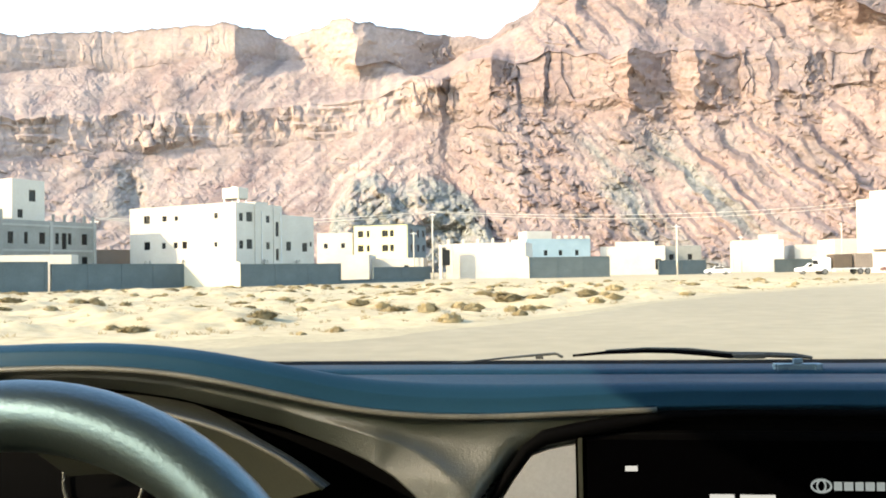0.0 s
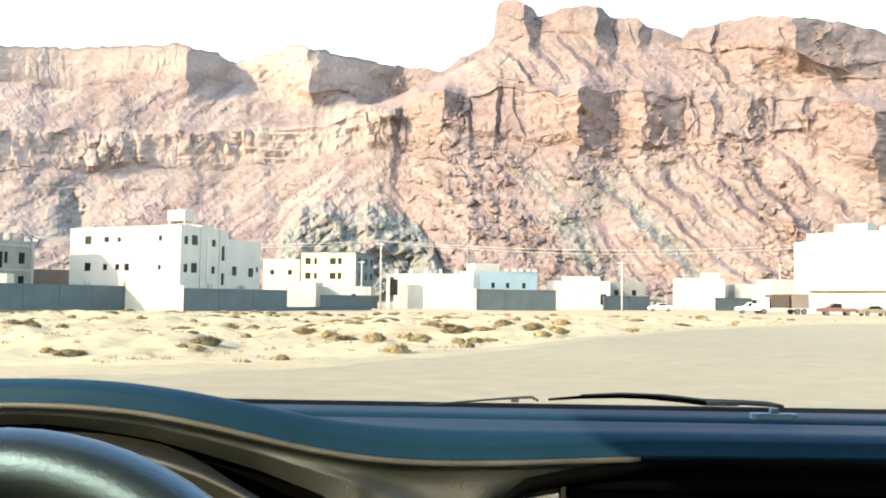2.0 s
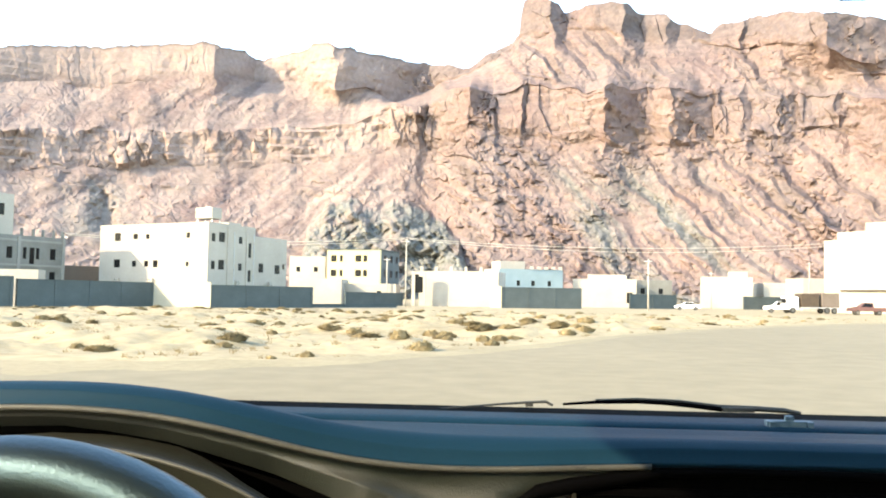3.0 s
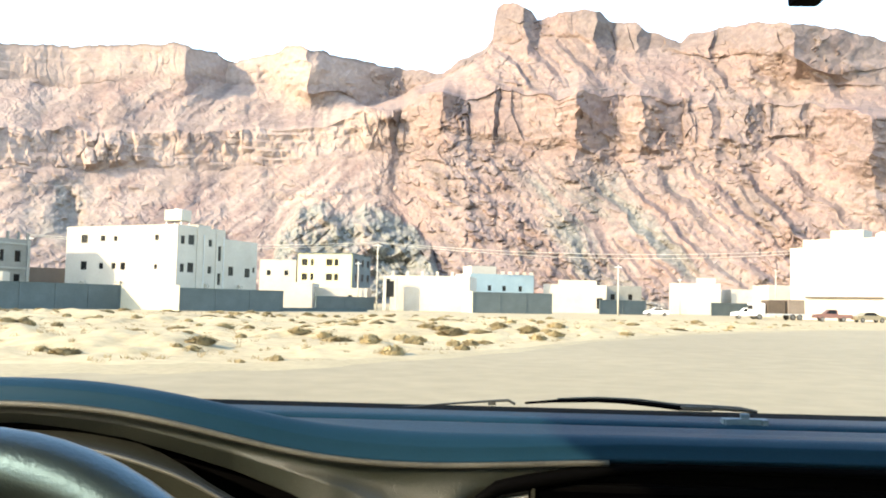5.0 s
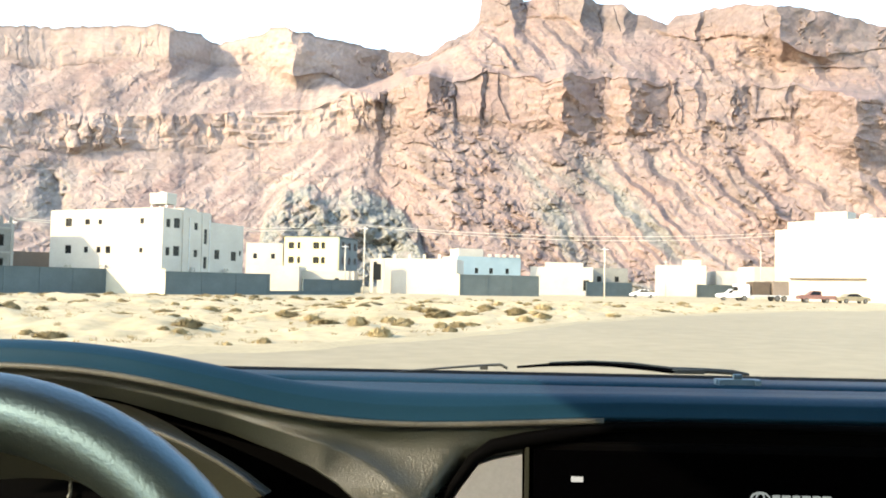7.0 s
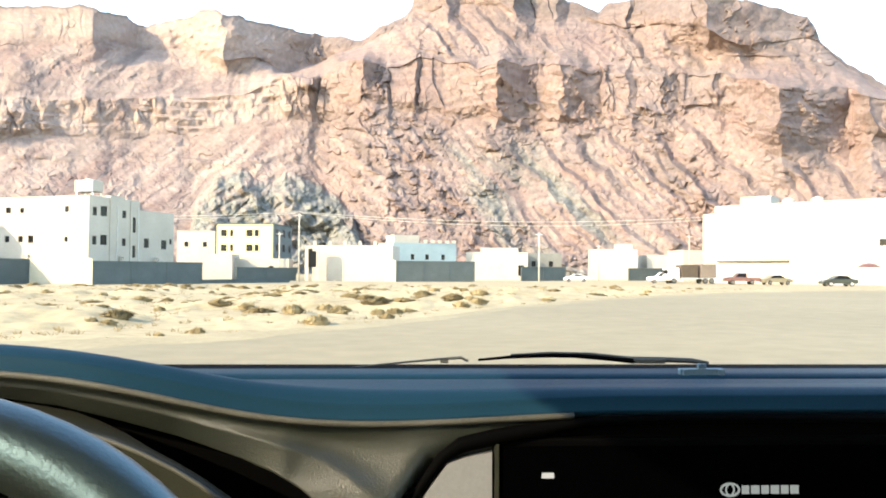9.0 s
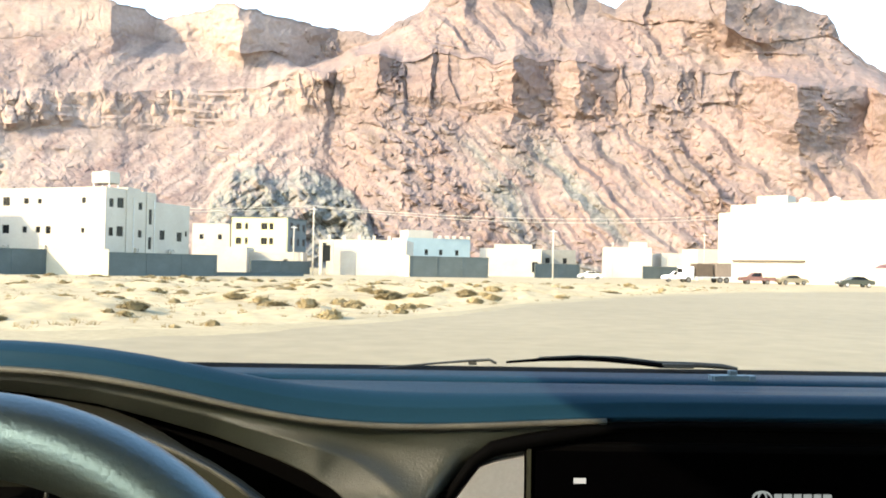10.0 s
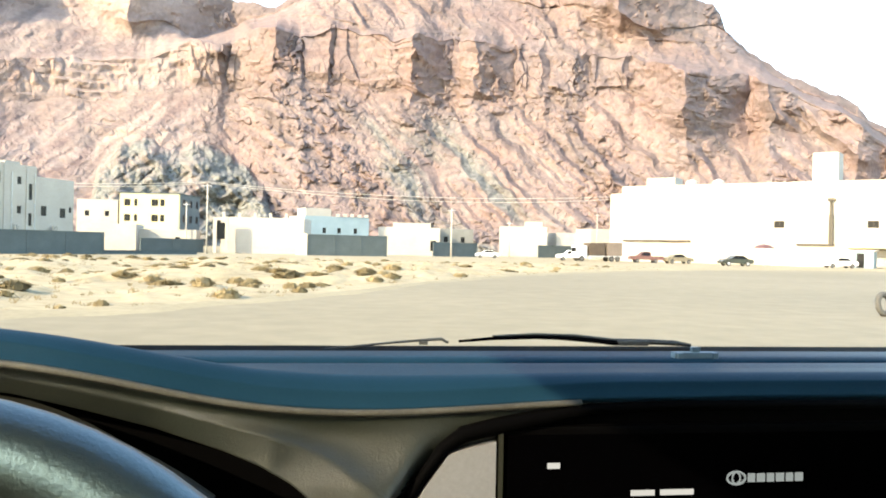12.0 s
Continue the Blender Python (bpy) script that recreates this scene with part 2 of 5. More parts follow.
def vnoise(x, y, z=0.0, seed=0):
    """Smooth value noise of arrays, from -1 to 1."""
    x, y, z = np.broadcast_arrays(np.asarray(x, float), np.asarray(y, float), np.asarray(z, float))
    i, j, k = np.floor(x).astype(np.int64), np.floor(y).astype(np.int64), np.floor(z).astype(np.int64)
    u, v, w = x - i, y - j, z - k
    u, v, w = u * u * (3 - 2 * u), v * v * (3 - 2 * v), w * w * (3 - 2 * w)

    def h(a, b, c):
        n = (a * 374761393 + b * 668265263 + c * 2147483647 + seed * 144665) & 0xFFFFFFFF
        n = ((n ^ (n >> 13)) * 1274126177) & 0xFFFFFFFF
        n = ((n ^ (n >> 15)) * 2246822519) & 0xFFFFFFFF
        return ((n ^ (n >> 16)) & 0xFFFF) / 32767.5 - 1

    def plane(c):
        a = h(i, j, c) * (1 - u) + h(i + 1, j, c) * u
        b = h(i, j + 1, c) * (1 - u) + h(i + 1, j + 1, c) * u
        return a * (1 - v) + b * v

    return plane(k) * (1 - w) + plane(k + 1) * w


def fbm(x, y, z=0.0, octaves=4, seed=0):
    total, amp = 0.0, 0.5
    for o in range(octaves):
        total = total + amp * vnoise(np.asarray(x) * 2 ** o, np.asarray(y) * 2 ** o, np.asarray(z) * 2 ** o, seed + o)
        amp *= 0.5
    return total


def at(heading, distance):
    """The place on the ground at that heading (degrees to the right) and distance."""
    return distance * math.sin(radians(heading)), distance * math.cos(radians(heading))


# ---------------- ground and road ----------------
rings = np.concatenate([np.linspace(0, 12, 12), np.linspace(12.3, 90, 300), np.linspace(91, 220, 60), np.geomspace(225, 4600, 60)])
turns = np.radians(np.concatenate([np.linspace(-48, 48, 520), np.linspace(50, 310, 80)]))
turns = np.append(turns, turns[0] + 2 * np.pi)
R, A = np.meshgrid(rings, turns, indexing="ij")
gx, gy = R * np.sin(A), R * np.cos(A)
EDGE_X = [-300, -40, -13, -8.6, -6.4, -4.5, -2.7, 0, 2, 5, 10, 18, 27, 40, 60, 300]
EDGE_Y = [13.5, 15, 16, 16.8, 17.6, 18.7, 21, 25, 29, 36, 45, 56, 66, 75, 82, 95]


def road_edge(x):
    return np.interp(x, EDGE_X, EDGE_Y) + 0.5 * fbm(np.asarray(x) * 0.5, 0 * np.asarray(x), 0, 4, 71)


past = gy - np.interp(gx, EDGE_X, EDGE_Y)
rough_land = np.clip((past - 0.4) / 5, 0, 1) * np.clip((88 - R) / 12, 0, 1)
gz = rough_land * (0.4 * fbm(gx * 0.16, gy * 0.16, 0, 5, 3) + 0.3 * fbm(gx * 0.7, gy * 0.7, 0, 3, 9) + 0.1)
gz = np.where(past < 0.6, -0.03, np.maximum(gz, 0.0))
ground = sheet_object("ground", np.stack([gx, gy, gz], -1), SAND, True)
tagged(ground, "pale yellow desert sand with low hummocks", "ground", kind="structure")

xs = np.concatenate([np.linspace(-290, -30, 40), np.linspace(-29, 60, 360), np.linspace(61, 290, 60)])
depthwise = np.linspace(0, 1, 60)
far = road_edge(xs)
Xr = np.broadcast_to(xs, (60, xs.size))
Yr = -60 + (far + 60)[None] * depthwise[:, None]
Zr = 0.012 + 0.01 * fbm(Xr * 0.1, Yr * 0.1, 0, 3, 5)
road = sheet_object("road", np.stack([Xr, Yr, Zr], -1), ASPHALT, True)
tagged(road, "dusty grey-beige asphalt road with a crumbling edge", "road", kind="structure")

# sand blown over the edge of the asphalt
vx = np.linspace(-29, 60, 420)
vy = np.interp(vx, EDGE_X, EDGE_Y)
wide = 2.2 + 1.6 * fbm(vx * 0.25, 0 * vx, 0, 3, 72) + 0.9 * fbm(vx * 1.3, 0 * vx, 0, 3, 73)
across_ = np.linspace(0, 1, 8)[:, None]
Yv = (vy - np.maximum(wide, 0.4))[None] * (1 - across_) + (road_edge(vx) + 0.5)[None] * across_
Xv = np.broadcast_to(vx, Yv.shape)
verge = sheet_object("verge", np.stack([Xv, Yv, -0.02 + 0.075 * across_ + 0.03 * fbm(Xv * 0.8, Yv * 0.8, 0, 3, 74)], -1), DIRT, True)
tagged(verge, "pale sand blown over the edge of the asphalt", "verge", kind="structure")

# ---------------- mountain ----------------
AZ = np.radians(np.arange(-44, 50, 0.058))
deg = np.degrees(AZ)


def along(*pairs):
    p = np.array(pairs, float)
    return np.interp(deg, p[:, 0], p[:, 1])


def worley(x, y, seed):
    """Cells of scattered points: the distances to the nearest and the second, and a random value of the cell."""
    x, y = np.broadcast_arrays(np.asarray(x, float), np.asarray(y, float))
    i, j = np.floor(x).astype(np.int64), np.floor(y).astype(np.int64)

    def h(a, b, k):
        n = (a * 374761393 + b * 668265263 + (seed * 17 + k) * 144665) & 0xFFFFFFFF
        n = ((n ^ (n >> 13)) * 1274126177) & 0xFFFFFFFF
        n = ((n ^ (n >> 15)) * 2246822519) & 0xFFFFFFFF
        return ((n ^ (n >> 16)) & 0xFFFF) / 65535.0

    near, second, value = np.full(x.shape, 9.0), np.full(x.shape, 9.0), np.zeros(x.shape)
    for di in (-1, 0, 1):
        for dj in (-1, 0, 1):
            px, py = i + di + 0.1 + 0.8 * h(i + di, j + dj, 1), j + dj + 0.1 + 0.8 * h(i + di, j + dj, 2)
            d = np.hypot(x - px, y - py)
            second = np.minimum(second, np.maximum(d, near))
            value = np.where(d < near, h(i + di, j + dj, 3), value)
            near = np.minimum(near, d)
    return near, second, value


def blocks(x, y, seed, joint=0.16, deep=0.0):
    """Broken blocks that stand out by different amounts, from 0 to 1; deep: how far the joints are open."""
    n1, n2, v = worley(x, y, seed)
    return v * (1 - deep * np.clip(1 - (n2 - n1) / joint, 0, 1))


def boulders(x, y, seed, share=0.6):
    """Rounded stones on a slope, from 0 to 1."""
    n1, n2, v = worley(x, y, seed)
    size = 0.15 + 0.5 * v / share
    return np.where(v < share, np.sqrt(np.clip(1 - (n1 / size) ** 2, 0, 1)) * size * 1.5, 0)


def sawtooth(x, drop=0.22):
    """Ribs that rise slowly and fall off steeply, from 0 to 1."""
    f = x % 1
    return np.where(f < 1 - drop, f / (1 - drop), (1 - f) / drop)


def ramp01(x, x0, x1):
    k = np.clip((x - x0) / (x1 - x0), 0, 1)
    return k * k * (3 - 2 * k)


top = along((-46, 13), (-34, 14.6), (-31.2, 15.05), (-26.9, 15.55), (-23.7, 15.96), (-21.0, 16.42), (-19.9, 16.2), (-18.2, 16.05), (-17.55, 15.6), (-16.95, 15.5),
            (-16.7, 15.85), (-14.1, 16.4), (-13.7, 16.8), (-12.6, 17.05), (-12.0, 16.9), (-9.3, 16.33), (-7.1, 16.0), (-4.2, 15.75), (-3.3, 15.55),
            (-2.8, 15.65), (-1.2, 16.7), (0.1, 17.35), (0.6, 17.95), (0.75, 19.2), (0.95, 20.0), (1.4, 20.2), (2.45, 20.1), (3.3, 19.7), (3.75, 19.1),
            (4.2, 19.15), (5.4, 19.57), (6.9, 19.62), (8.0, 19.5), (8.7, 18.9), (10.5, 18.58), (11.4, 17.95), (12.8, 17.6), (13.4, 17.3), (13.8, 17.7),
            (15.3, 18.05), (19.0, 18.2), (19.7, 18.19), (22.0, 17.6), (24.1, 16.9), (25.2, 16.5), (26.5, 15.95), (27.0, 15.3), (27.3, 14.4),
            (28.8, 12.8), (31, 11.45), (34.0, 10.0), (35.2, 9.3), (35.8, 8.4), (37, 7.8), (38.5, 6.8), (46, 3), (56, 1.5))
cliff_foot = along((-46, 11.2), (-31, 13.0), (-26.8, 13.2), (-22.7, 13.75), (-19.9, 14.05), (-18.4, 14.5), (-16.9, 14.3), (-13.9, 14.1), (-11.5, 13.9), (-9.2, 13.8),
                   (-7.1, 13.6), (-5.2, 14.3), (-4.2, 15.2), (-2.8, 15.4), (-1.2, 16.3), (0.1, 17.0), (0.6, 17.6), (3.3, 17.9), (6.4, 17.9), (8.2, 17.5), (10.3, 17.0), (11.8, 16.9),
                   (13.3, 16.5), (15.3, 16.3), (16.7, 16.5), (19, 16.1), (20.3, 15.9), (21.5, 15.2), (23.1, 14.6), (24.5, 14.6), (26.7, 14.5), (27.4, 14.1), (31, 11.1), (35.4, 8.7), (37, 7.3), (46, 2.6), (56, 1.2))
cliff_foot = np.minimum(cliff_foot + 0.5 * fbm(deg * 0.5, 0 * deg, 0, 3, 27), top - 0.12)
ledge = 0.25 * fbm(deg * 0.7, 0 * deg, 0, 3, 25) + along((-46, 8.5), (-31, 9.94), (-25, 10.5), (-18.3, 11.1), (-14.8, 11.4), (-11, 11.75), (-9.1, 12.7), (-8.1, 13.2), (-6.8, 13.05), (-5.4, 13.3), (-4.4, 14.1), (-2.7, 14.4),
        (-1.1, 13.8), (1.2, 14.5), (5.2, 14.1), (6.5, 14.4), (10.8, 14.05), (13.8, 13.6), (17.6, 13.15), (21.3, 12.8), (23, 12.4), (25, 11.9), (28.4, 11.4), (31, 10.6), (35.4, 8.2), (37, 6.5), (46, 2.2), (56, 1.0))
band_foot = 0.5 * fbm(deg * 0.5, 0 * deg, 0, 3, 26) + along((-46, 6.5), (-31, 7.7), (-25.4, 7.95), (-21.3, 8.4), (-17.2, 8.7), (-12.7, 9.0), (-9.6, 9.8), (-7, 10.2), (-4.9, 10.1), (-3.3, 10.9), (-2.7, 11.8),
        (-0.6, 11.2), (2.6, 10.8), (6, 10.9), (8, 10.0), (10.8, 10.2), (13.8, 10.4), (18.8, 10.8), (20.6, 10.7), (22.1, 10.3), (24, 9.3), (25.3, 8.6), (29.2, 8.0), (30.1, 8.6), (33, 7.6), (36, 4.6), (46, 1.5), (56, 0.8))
mesa = np.clip((-1 - deg) / 4, 0, 1)  # the mesa on the left stands farther back
r_foot = 660 + 50 * mesa + 25 * fbm(deg * 0.1, 0 * deg, 0, 2, 21)
r_band = 800 + 40 * mesa + 14 * fbm(deg * 0.2, 0 * deg, 0, 1, 22)
r_ledge = r_band + 16
r_cliff = r_ledge + 72 + 60 * np.exp(-((deg + 11) / 7) ** 2)
r_top = r_cliff + 14
# spurs of the cliff lines: heading of the sharp right-hand edge, width to the left, width to the right, how far forward
UPPER = ((-20.1, 8, 2.7, 40), (-12.0, 5, 6.6, 98), (3.0, 2.2, 0.9, 22), (7.9, 3.6, 1.2, 26), (10.6, 1.6, 0.8, 12), (15.4, 1.6, 0.5, 7), (20.5, 5, 6.5, 96))
MID = ((-3.0, 3.6, 2.1, 46, 0.6), (-6.3, 2.4, 0.9, 16, 0.6), (0.9, 1.2, 0.4, 6, 0.5), (6.6, 3.8, 2.7, 46, 0.5), (10.9, 1.2, 2.6, 40, 0.45), (15.4, 1.2, 0.6, 8, 0.5), (17.6, 1.5, 0.9, 9, 0.5),
       (21.0, 1.6, 0.9, 9, 0.5), (24.9, 3.5, 3.9, 86, 0.85), (30.2, 1.1, 1.8, 32, 0.6), (35.3, 2.4, 1.6, 34, 0.8))
MID_FOOT = tuple((a_, wl_, wr_, f_ * share) for a_, wl_, wr_, f_, share in MID)
MID = tuple(q[:4] for q in MID)  # the spurs are weaker at the foot of the cliff


def spurs(d, table):
    forward = np.zeros_like(d)
    for a, wl, wr, f in table:
        da = d - a
        forward = np.maximum(forward, f * np.where(da < 0, np.clip(1 + da / wl, 0, 1) ** 1.2, np.clip(1 - da / wr, 0, 1)))
    return forward


LOW = -0.15
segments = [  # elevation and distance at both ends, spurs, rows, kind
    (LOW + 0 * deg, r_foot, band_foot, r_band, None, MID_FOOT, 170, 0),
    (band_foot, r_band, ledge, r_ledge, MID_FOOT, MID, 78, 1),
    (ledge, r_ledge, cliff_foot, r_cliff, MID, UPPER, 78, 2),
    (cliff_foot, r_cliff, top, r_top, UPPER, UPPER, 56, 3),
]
rr, ee, kk, ss = [], [], [], []
for e0, r0, e1, r1, t0, t1, rows, kind in segments:
    s = np.linspace(0, 1, rows, endpoint=kind == 3)[:, None]
    el = e0 + (e1 - e0) * s
    wob = deg[None] + 0.55 * fbm(el * 0.9, deg[None] * 0.7 + 0 * el, 0, 4, 51)
    near_end, far_end = spurs(wob, t0 or MID), spurs(wob, t1)
    if kind == 0:
        near_end, far_end = 0.0, far_end * s ** 2.5
    if kind == 2:
        near_end, far_end = near_end * (1 - s) ** 3, far_end * s ** 1.1
    rr.append(r0 + (r1 - r0) * s - near_end * (1 - s) - far_end * s)
    ee.append(el)
    kk.append(np.full((rows, deg.size), kind))
    ss.append(np.broadcast_to(s, (rows, deg.size)))
rr, EL, kk, ss = (np.concatenate(q) for q in (rr, ee, kk, ss))
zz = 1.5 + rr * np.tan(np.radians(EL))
DEG = np.broadcast_to(deg, rr.shape)
arc = DEG * 14.0  # metres along the face, roughly
hh = EL * 14.0
right_side = ramp01(DEG, -9.5, -3)
left_side = 1 - right_side
# how much of the face is cliff, from 0 to 1, and how much is loose slope
gaps = np.clip(0.95 + 2.6 * fbm(arc / 38, hh / 34, 0, 3, 28), 0.1, 1)  # debris buries parts of the middle cliff
wc = np.select([kk == 0, kk == 1, kk == 2, kk == 3], [np.clip((ss - 0.93) / 0.07, 0, 1) * 0.6, np.clip((ss - 0.05) * 6, 0, 1) * gaps, np.clip(1 - ss * 9, 0, 1) * gaps, np.clip(0.15 + 3 * ss, 0, 1)])
wt = 1 - wc
steep = np.gradient(rr, axis=1) / np.gradient(arc, axis=1)
broadside = 1 - 0.88 * ramp01(steep, 0.35, 0.65)  # faces broken off along one plane stay smooth
fade = np.sin(np.pi * np.clip(ss * 0.94 + 0.04, 0, 1))
out = np.where(kk == 2, 5.0, 10.0) * fbm(arc / 70, hh / 50, 0, 3, 32)  # how far the face comes forward
# loose slopes: ribs that fall to the right, on the mesa to the left
bend = 26 * fbm(arc / 120, hh / 90, 0, 2, 30) + 11 * fbm(arc / 26, hh / 22, 0, 4, 29)
skew = arc + bend + hh * 1.0
broken = np.clip(0.55 + 2.0 * fbm(arc / 60, hh / 44, 0, 3, 40), 0.0, 1)
spread_ = np.clip(0.5 + 2.0 * fbm(skew / 80, hh / 120, 0, 2, 42), 0.1, 1)
out += wt * fade * right_side * (sawtooth(skew / 37, 0.2) * 14.0 * spread_ + sawtooth(skew / 15.5 + 0.4, 0.3) * 5.0 * broken) * np.where(kk == 2, 0.75, 1.0)
back_skew = arc + bend - hh * 1.15
out += wt * fade * left_side * (sawtooth(back_skew / 42, 0.35) * 3.2 * spread_ + sawtooth(back_skew / 17, 0.4) * 1.6 * broken)
out += wt * fade * (2.0 + 1.5 * right_side) * fbm(arc / 20, hh / 15, 0, 4, 34)
# rubble: large stones in fields, small ones all over
field = np.clip(0.35 + 2.6 * fbm(arc / 55, hh / 34, 0, 2, 35) + 1.3 * np.exp(-((DEG + 2) / 4.5) ** 2 - ((EL - 8) / 2.3) ** 2) + 0.7 * np.exp(-((EL - 2.5) / 1.6) ** 2), 0.0, 1.15)
field = field * (0.3 + 0.4 * right_side) * np.where(kk == 2, 0.6, 1.0)
wx, wy = 7 * fbm(arc / 9, hh / 9, 0, 3, 36), 6 * fbm(arc / 9, hh / 9, 0, 3, 37)
crag = np.maximum(fbm(arc / 10 + hh / 14, hh / 7, 0, 4, 38), -0.1)
out += wt * field * (boulders((arc + wx + hh * 0.5) / 11, (hh + wy) / 7, 61, 0.45) * 7.5 + boulders((arc + wx + hh * 0.4) / 6, (hh + wy) / 4.4, 62, 0.45) * 4.6 + crag * 7)
out += wt * (0.5 + 0.25 * right_side) * (boulders((arc + wx) / 3.6, (hh + wy) / 2.8, 63, 0.3) * 2.2 + 5.0 * np.maximum(fbm(arc / 9 + hh / 14, hh / 7, 0, 4, 33), 0) + 1.2 * fbm(arc / 4, hh / 3, 0, 2, 39))
# mounds of shale at the foot, cut into sharp fins
mound_line = along((-46, 0), (-14.6, 0), (-13.7, 4.8), (-12.4, 6.3), (-11.3, 6.75), (-10, 6.5), (-8.8, 6.0), (-7.9, 6.9), (-6.6, 6.6), (-4.8, 5.5), (-3.4, 4.0), (-2.2, 0), (56, 0)) + 0.5 * fbm(deg * 1.6, 0 * deg, 0, 3, 47)
mound = np.clip((mound_line[None] - EL) / 1.3, 0, 1) ** 0.7 * (mound_line > 0.6)
fin = np.abs(fbm(arc / 22 - hh / 24, hh / 24, 0, 3, 48))
fin2 = np.abs(fbm(arc / 15 + hh / 20, hh / 26, 0, 3, 49))
out += mound * (14 + 34 * fin + 20 * fin2 + 3 * boulders((arc + wx) / 5, (hh + wy) / 4, 64, 0.5) + 5 * fbm(arc / 7, hh / 5, 0, 3, 46))
# thin hard beds across the slopes
for bed_el, tilt_by, jut, tall, part_ in ((7.35, 0.03, 3.5, 0.13, left_side), (12.3, 0.035, 2.5, 0.2, left_side), (15.1, -0.05, 3.0, 0.14, right_side), (12.0, -0.04, 3.5, 0.16, right_side)):
    line = bed_el + tilt_by * (DEG + 15 * (tilt_by > 0)) + 0.35 * fbm(arc / 60, 0 * arc, 0, 3, int(bed_el * 10))
    seen_ = np.clip(0.5 + 2.6 * fbm(arc / 45, 0 * arc, 0, 3, int(bed_el * 10) + 1), 0, 1)
    rise = ramp01(EL, line - tall * 4, line) if tilt_by > 0 else ramp01(EL, line - tall, line)
    out += part_ * wt * jut * seen_ * rise * (1 - ramp01(EL, line, line + 0.1))
# cliffs: upright blocks with open joints, smaller blocks on them, bedding
calm = np.where(kk == 1, 1.35 - 0.8 * right_side, 0.42 + 0.2 * right_side) * broadside
lean_c = hh * 0.12 + 5 * fbm(arc / 18, hh / 18, 0, 3, 41)
uneven = np.clip(0.6 + 1.6 * fbm(arc / 50, hh / 40, 0, 2, 53), 0.15, 1.2)
masses = blocks((arc + lean_c) / 30, hh / 38, 70)
pillars = blocks((arc + lean_c) / 11.0, hh / 30 + 0.4 * fbm(arc / 16, hh / 16, 0, 2, 43), 71, 0.24, 0.04 + 0.48 * left_side)
chunks = blocks((arc + lean_c + wx) / 6, (hh + wy) / 7.5, 72)
out += wc * calm * (right_side * 10 * masses + uneven * ((8.0 - 2.5 * right_side) * pillars + 3.4 * chunks) + 3 * fbm(arc / 8, hh / 8, 0, 4, 44))
bed = sawtooth(zz / 9.5 + 0.8 * fbm(arc / 80, hh / 60, 0, 3, 45), 0.25)
out += wc * calm * (bed - 0.5) * 3.0 * np.clip(0.5 + 2 * fbm(arc / 25, hh / 12, 0, 3, 54), 0, 1)
# a hard bed that juts out along the top of the middle cliff
out += right_side * (np.where(kk == 1, np.clip((ss - 0.9) * 30, 0, 1), 0) + np.where(kk == 2, np.clip(1 - ss * 14, 0, 1), 0)) * np.clip(7 * fbm(arc / 30, 0 * arc, 0, 3, 52), 0, 3)
# fans of debris under the mesa
for fan_az, fan_el, fan_w, fan_h, fan_out in ((-17.0, 13.6, 1.8, 0.9, 14), (-24.5, 12.6, 2.2, 0.9, 10)):
    below = fan_el + 0.6 - EL  # degrees under the apex
    across = np.exp(-((DEG - fan_az) / (0.25 + 0.75 * fan_w * np.clip(below / 1.5, 0.1, 2))) ** 2)
    out += np.where(kk >= 2, fan_out, 0.0) * across * ramp01(below, 0, fan_h) * (1 - ramp01(below, fan_h, 2.6))
# a gully on the far left
out -= 15 * np.exp(-((DEG + 26.9 + 0.25 * (EL - 6) + 0.8 * fbm(arc / 9, hh / 9, 0, 3, 55)) / 0.6) ** 2) * ramp01(EL, 2.5, 5) * (1 - ramp01(EL, 6.0, 7.6))
# the skyline stays where it is, but crumbles
hold = np.where(kk == 3, 1 - ss ** 3 * 0.85, 1.0)
rr2 = rr - out * hold
notches = blocks(arc / 6.5, 0 * arc + 0.5, 73) - 0.5
zz2 = 1.5 + (zz - 1.5) * (0.12 + 0.88 * rr2 / rr) + np.where(kk == 3, ss ** 3 * (3.5 * fbm(arc / 12, 0 * arc, 0, 3, 61) + 1.6 * notches), 0)
crest = np.where(kk == 1, ss ** 3, np.where(kk == 2, np.clip(1 - 5 * ss, 0, 1), 0.0))
zz2 += crest * 4 * fbm(arc / 12, 0 * arc, 0, 2, 62)
# kinds of rock: slaty red shale, pale drifted sand, dark varnished rock; gully shade, haze and rim shade are painted in
# with them
warp_az = DEG + 1.4 * fbm(arc / 30, hh / 30, 0, 3, 81)
shale_beds = ramp01(warp_az + 0.5 * EL, 6.0, 8.5) * (1 - ramp01(warp_az + 0.5 * EL, 15, 19)) * (1 - ramp01(EL, 7.6, 9.6)) * np.clip(0.35 + 2.2 * fbm(skew / 13, hh / 70, 0, 3, 82), 0, 1)
slate_shade = np.maximum(np.clip(mound * 3, 0, 1) * np.clip(0.8 + 1.2 * fbm(arc / 16, hh / 12, 0, 3, 83), 0.25, 1), 0.85 * shale_beds)
# grey patch over the gully paints in its shade
slate_shade = np.maximum(slate_shade, 0.6 * np.exp(-((DEG + 27.2 + 2 * fbm(arc / 14, hh / 14, 0, 3, 90)) / 1.6) ** 2) * ramp01(EL, 2, 4) * (1 - ramp01(EL, 6.8, 7.4)))
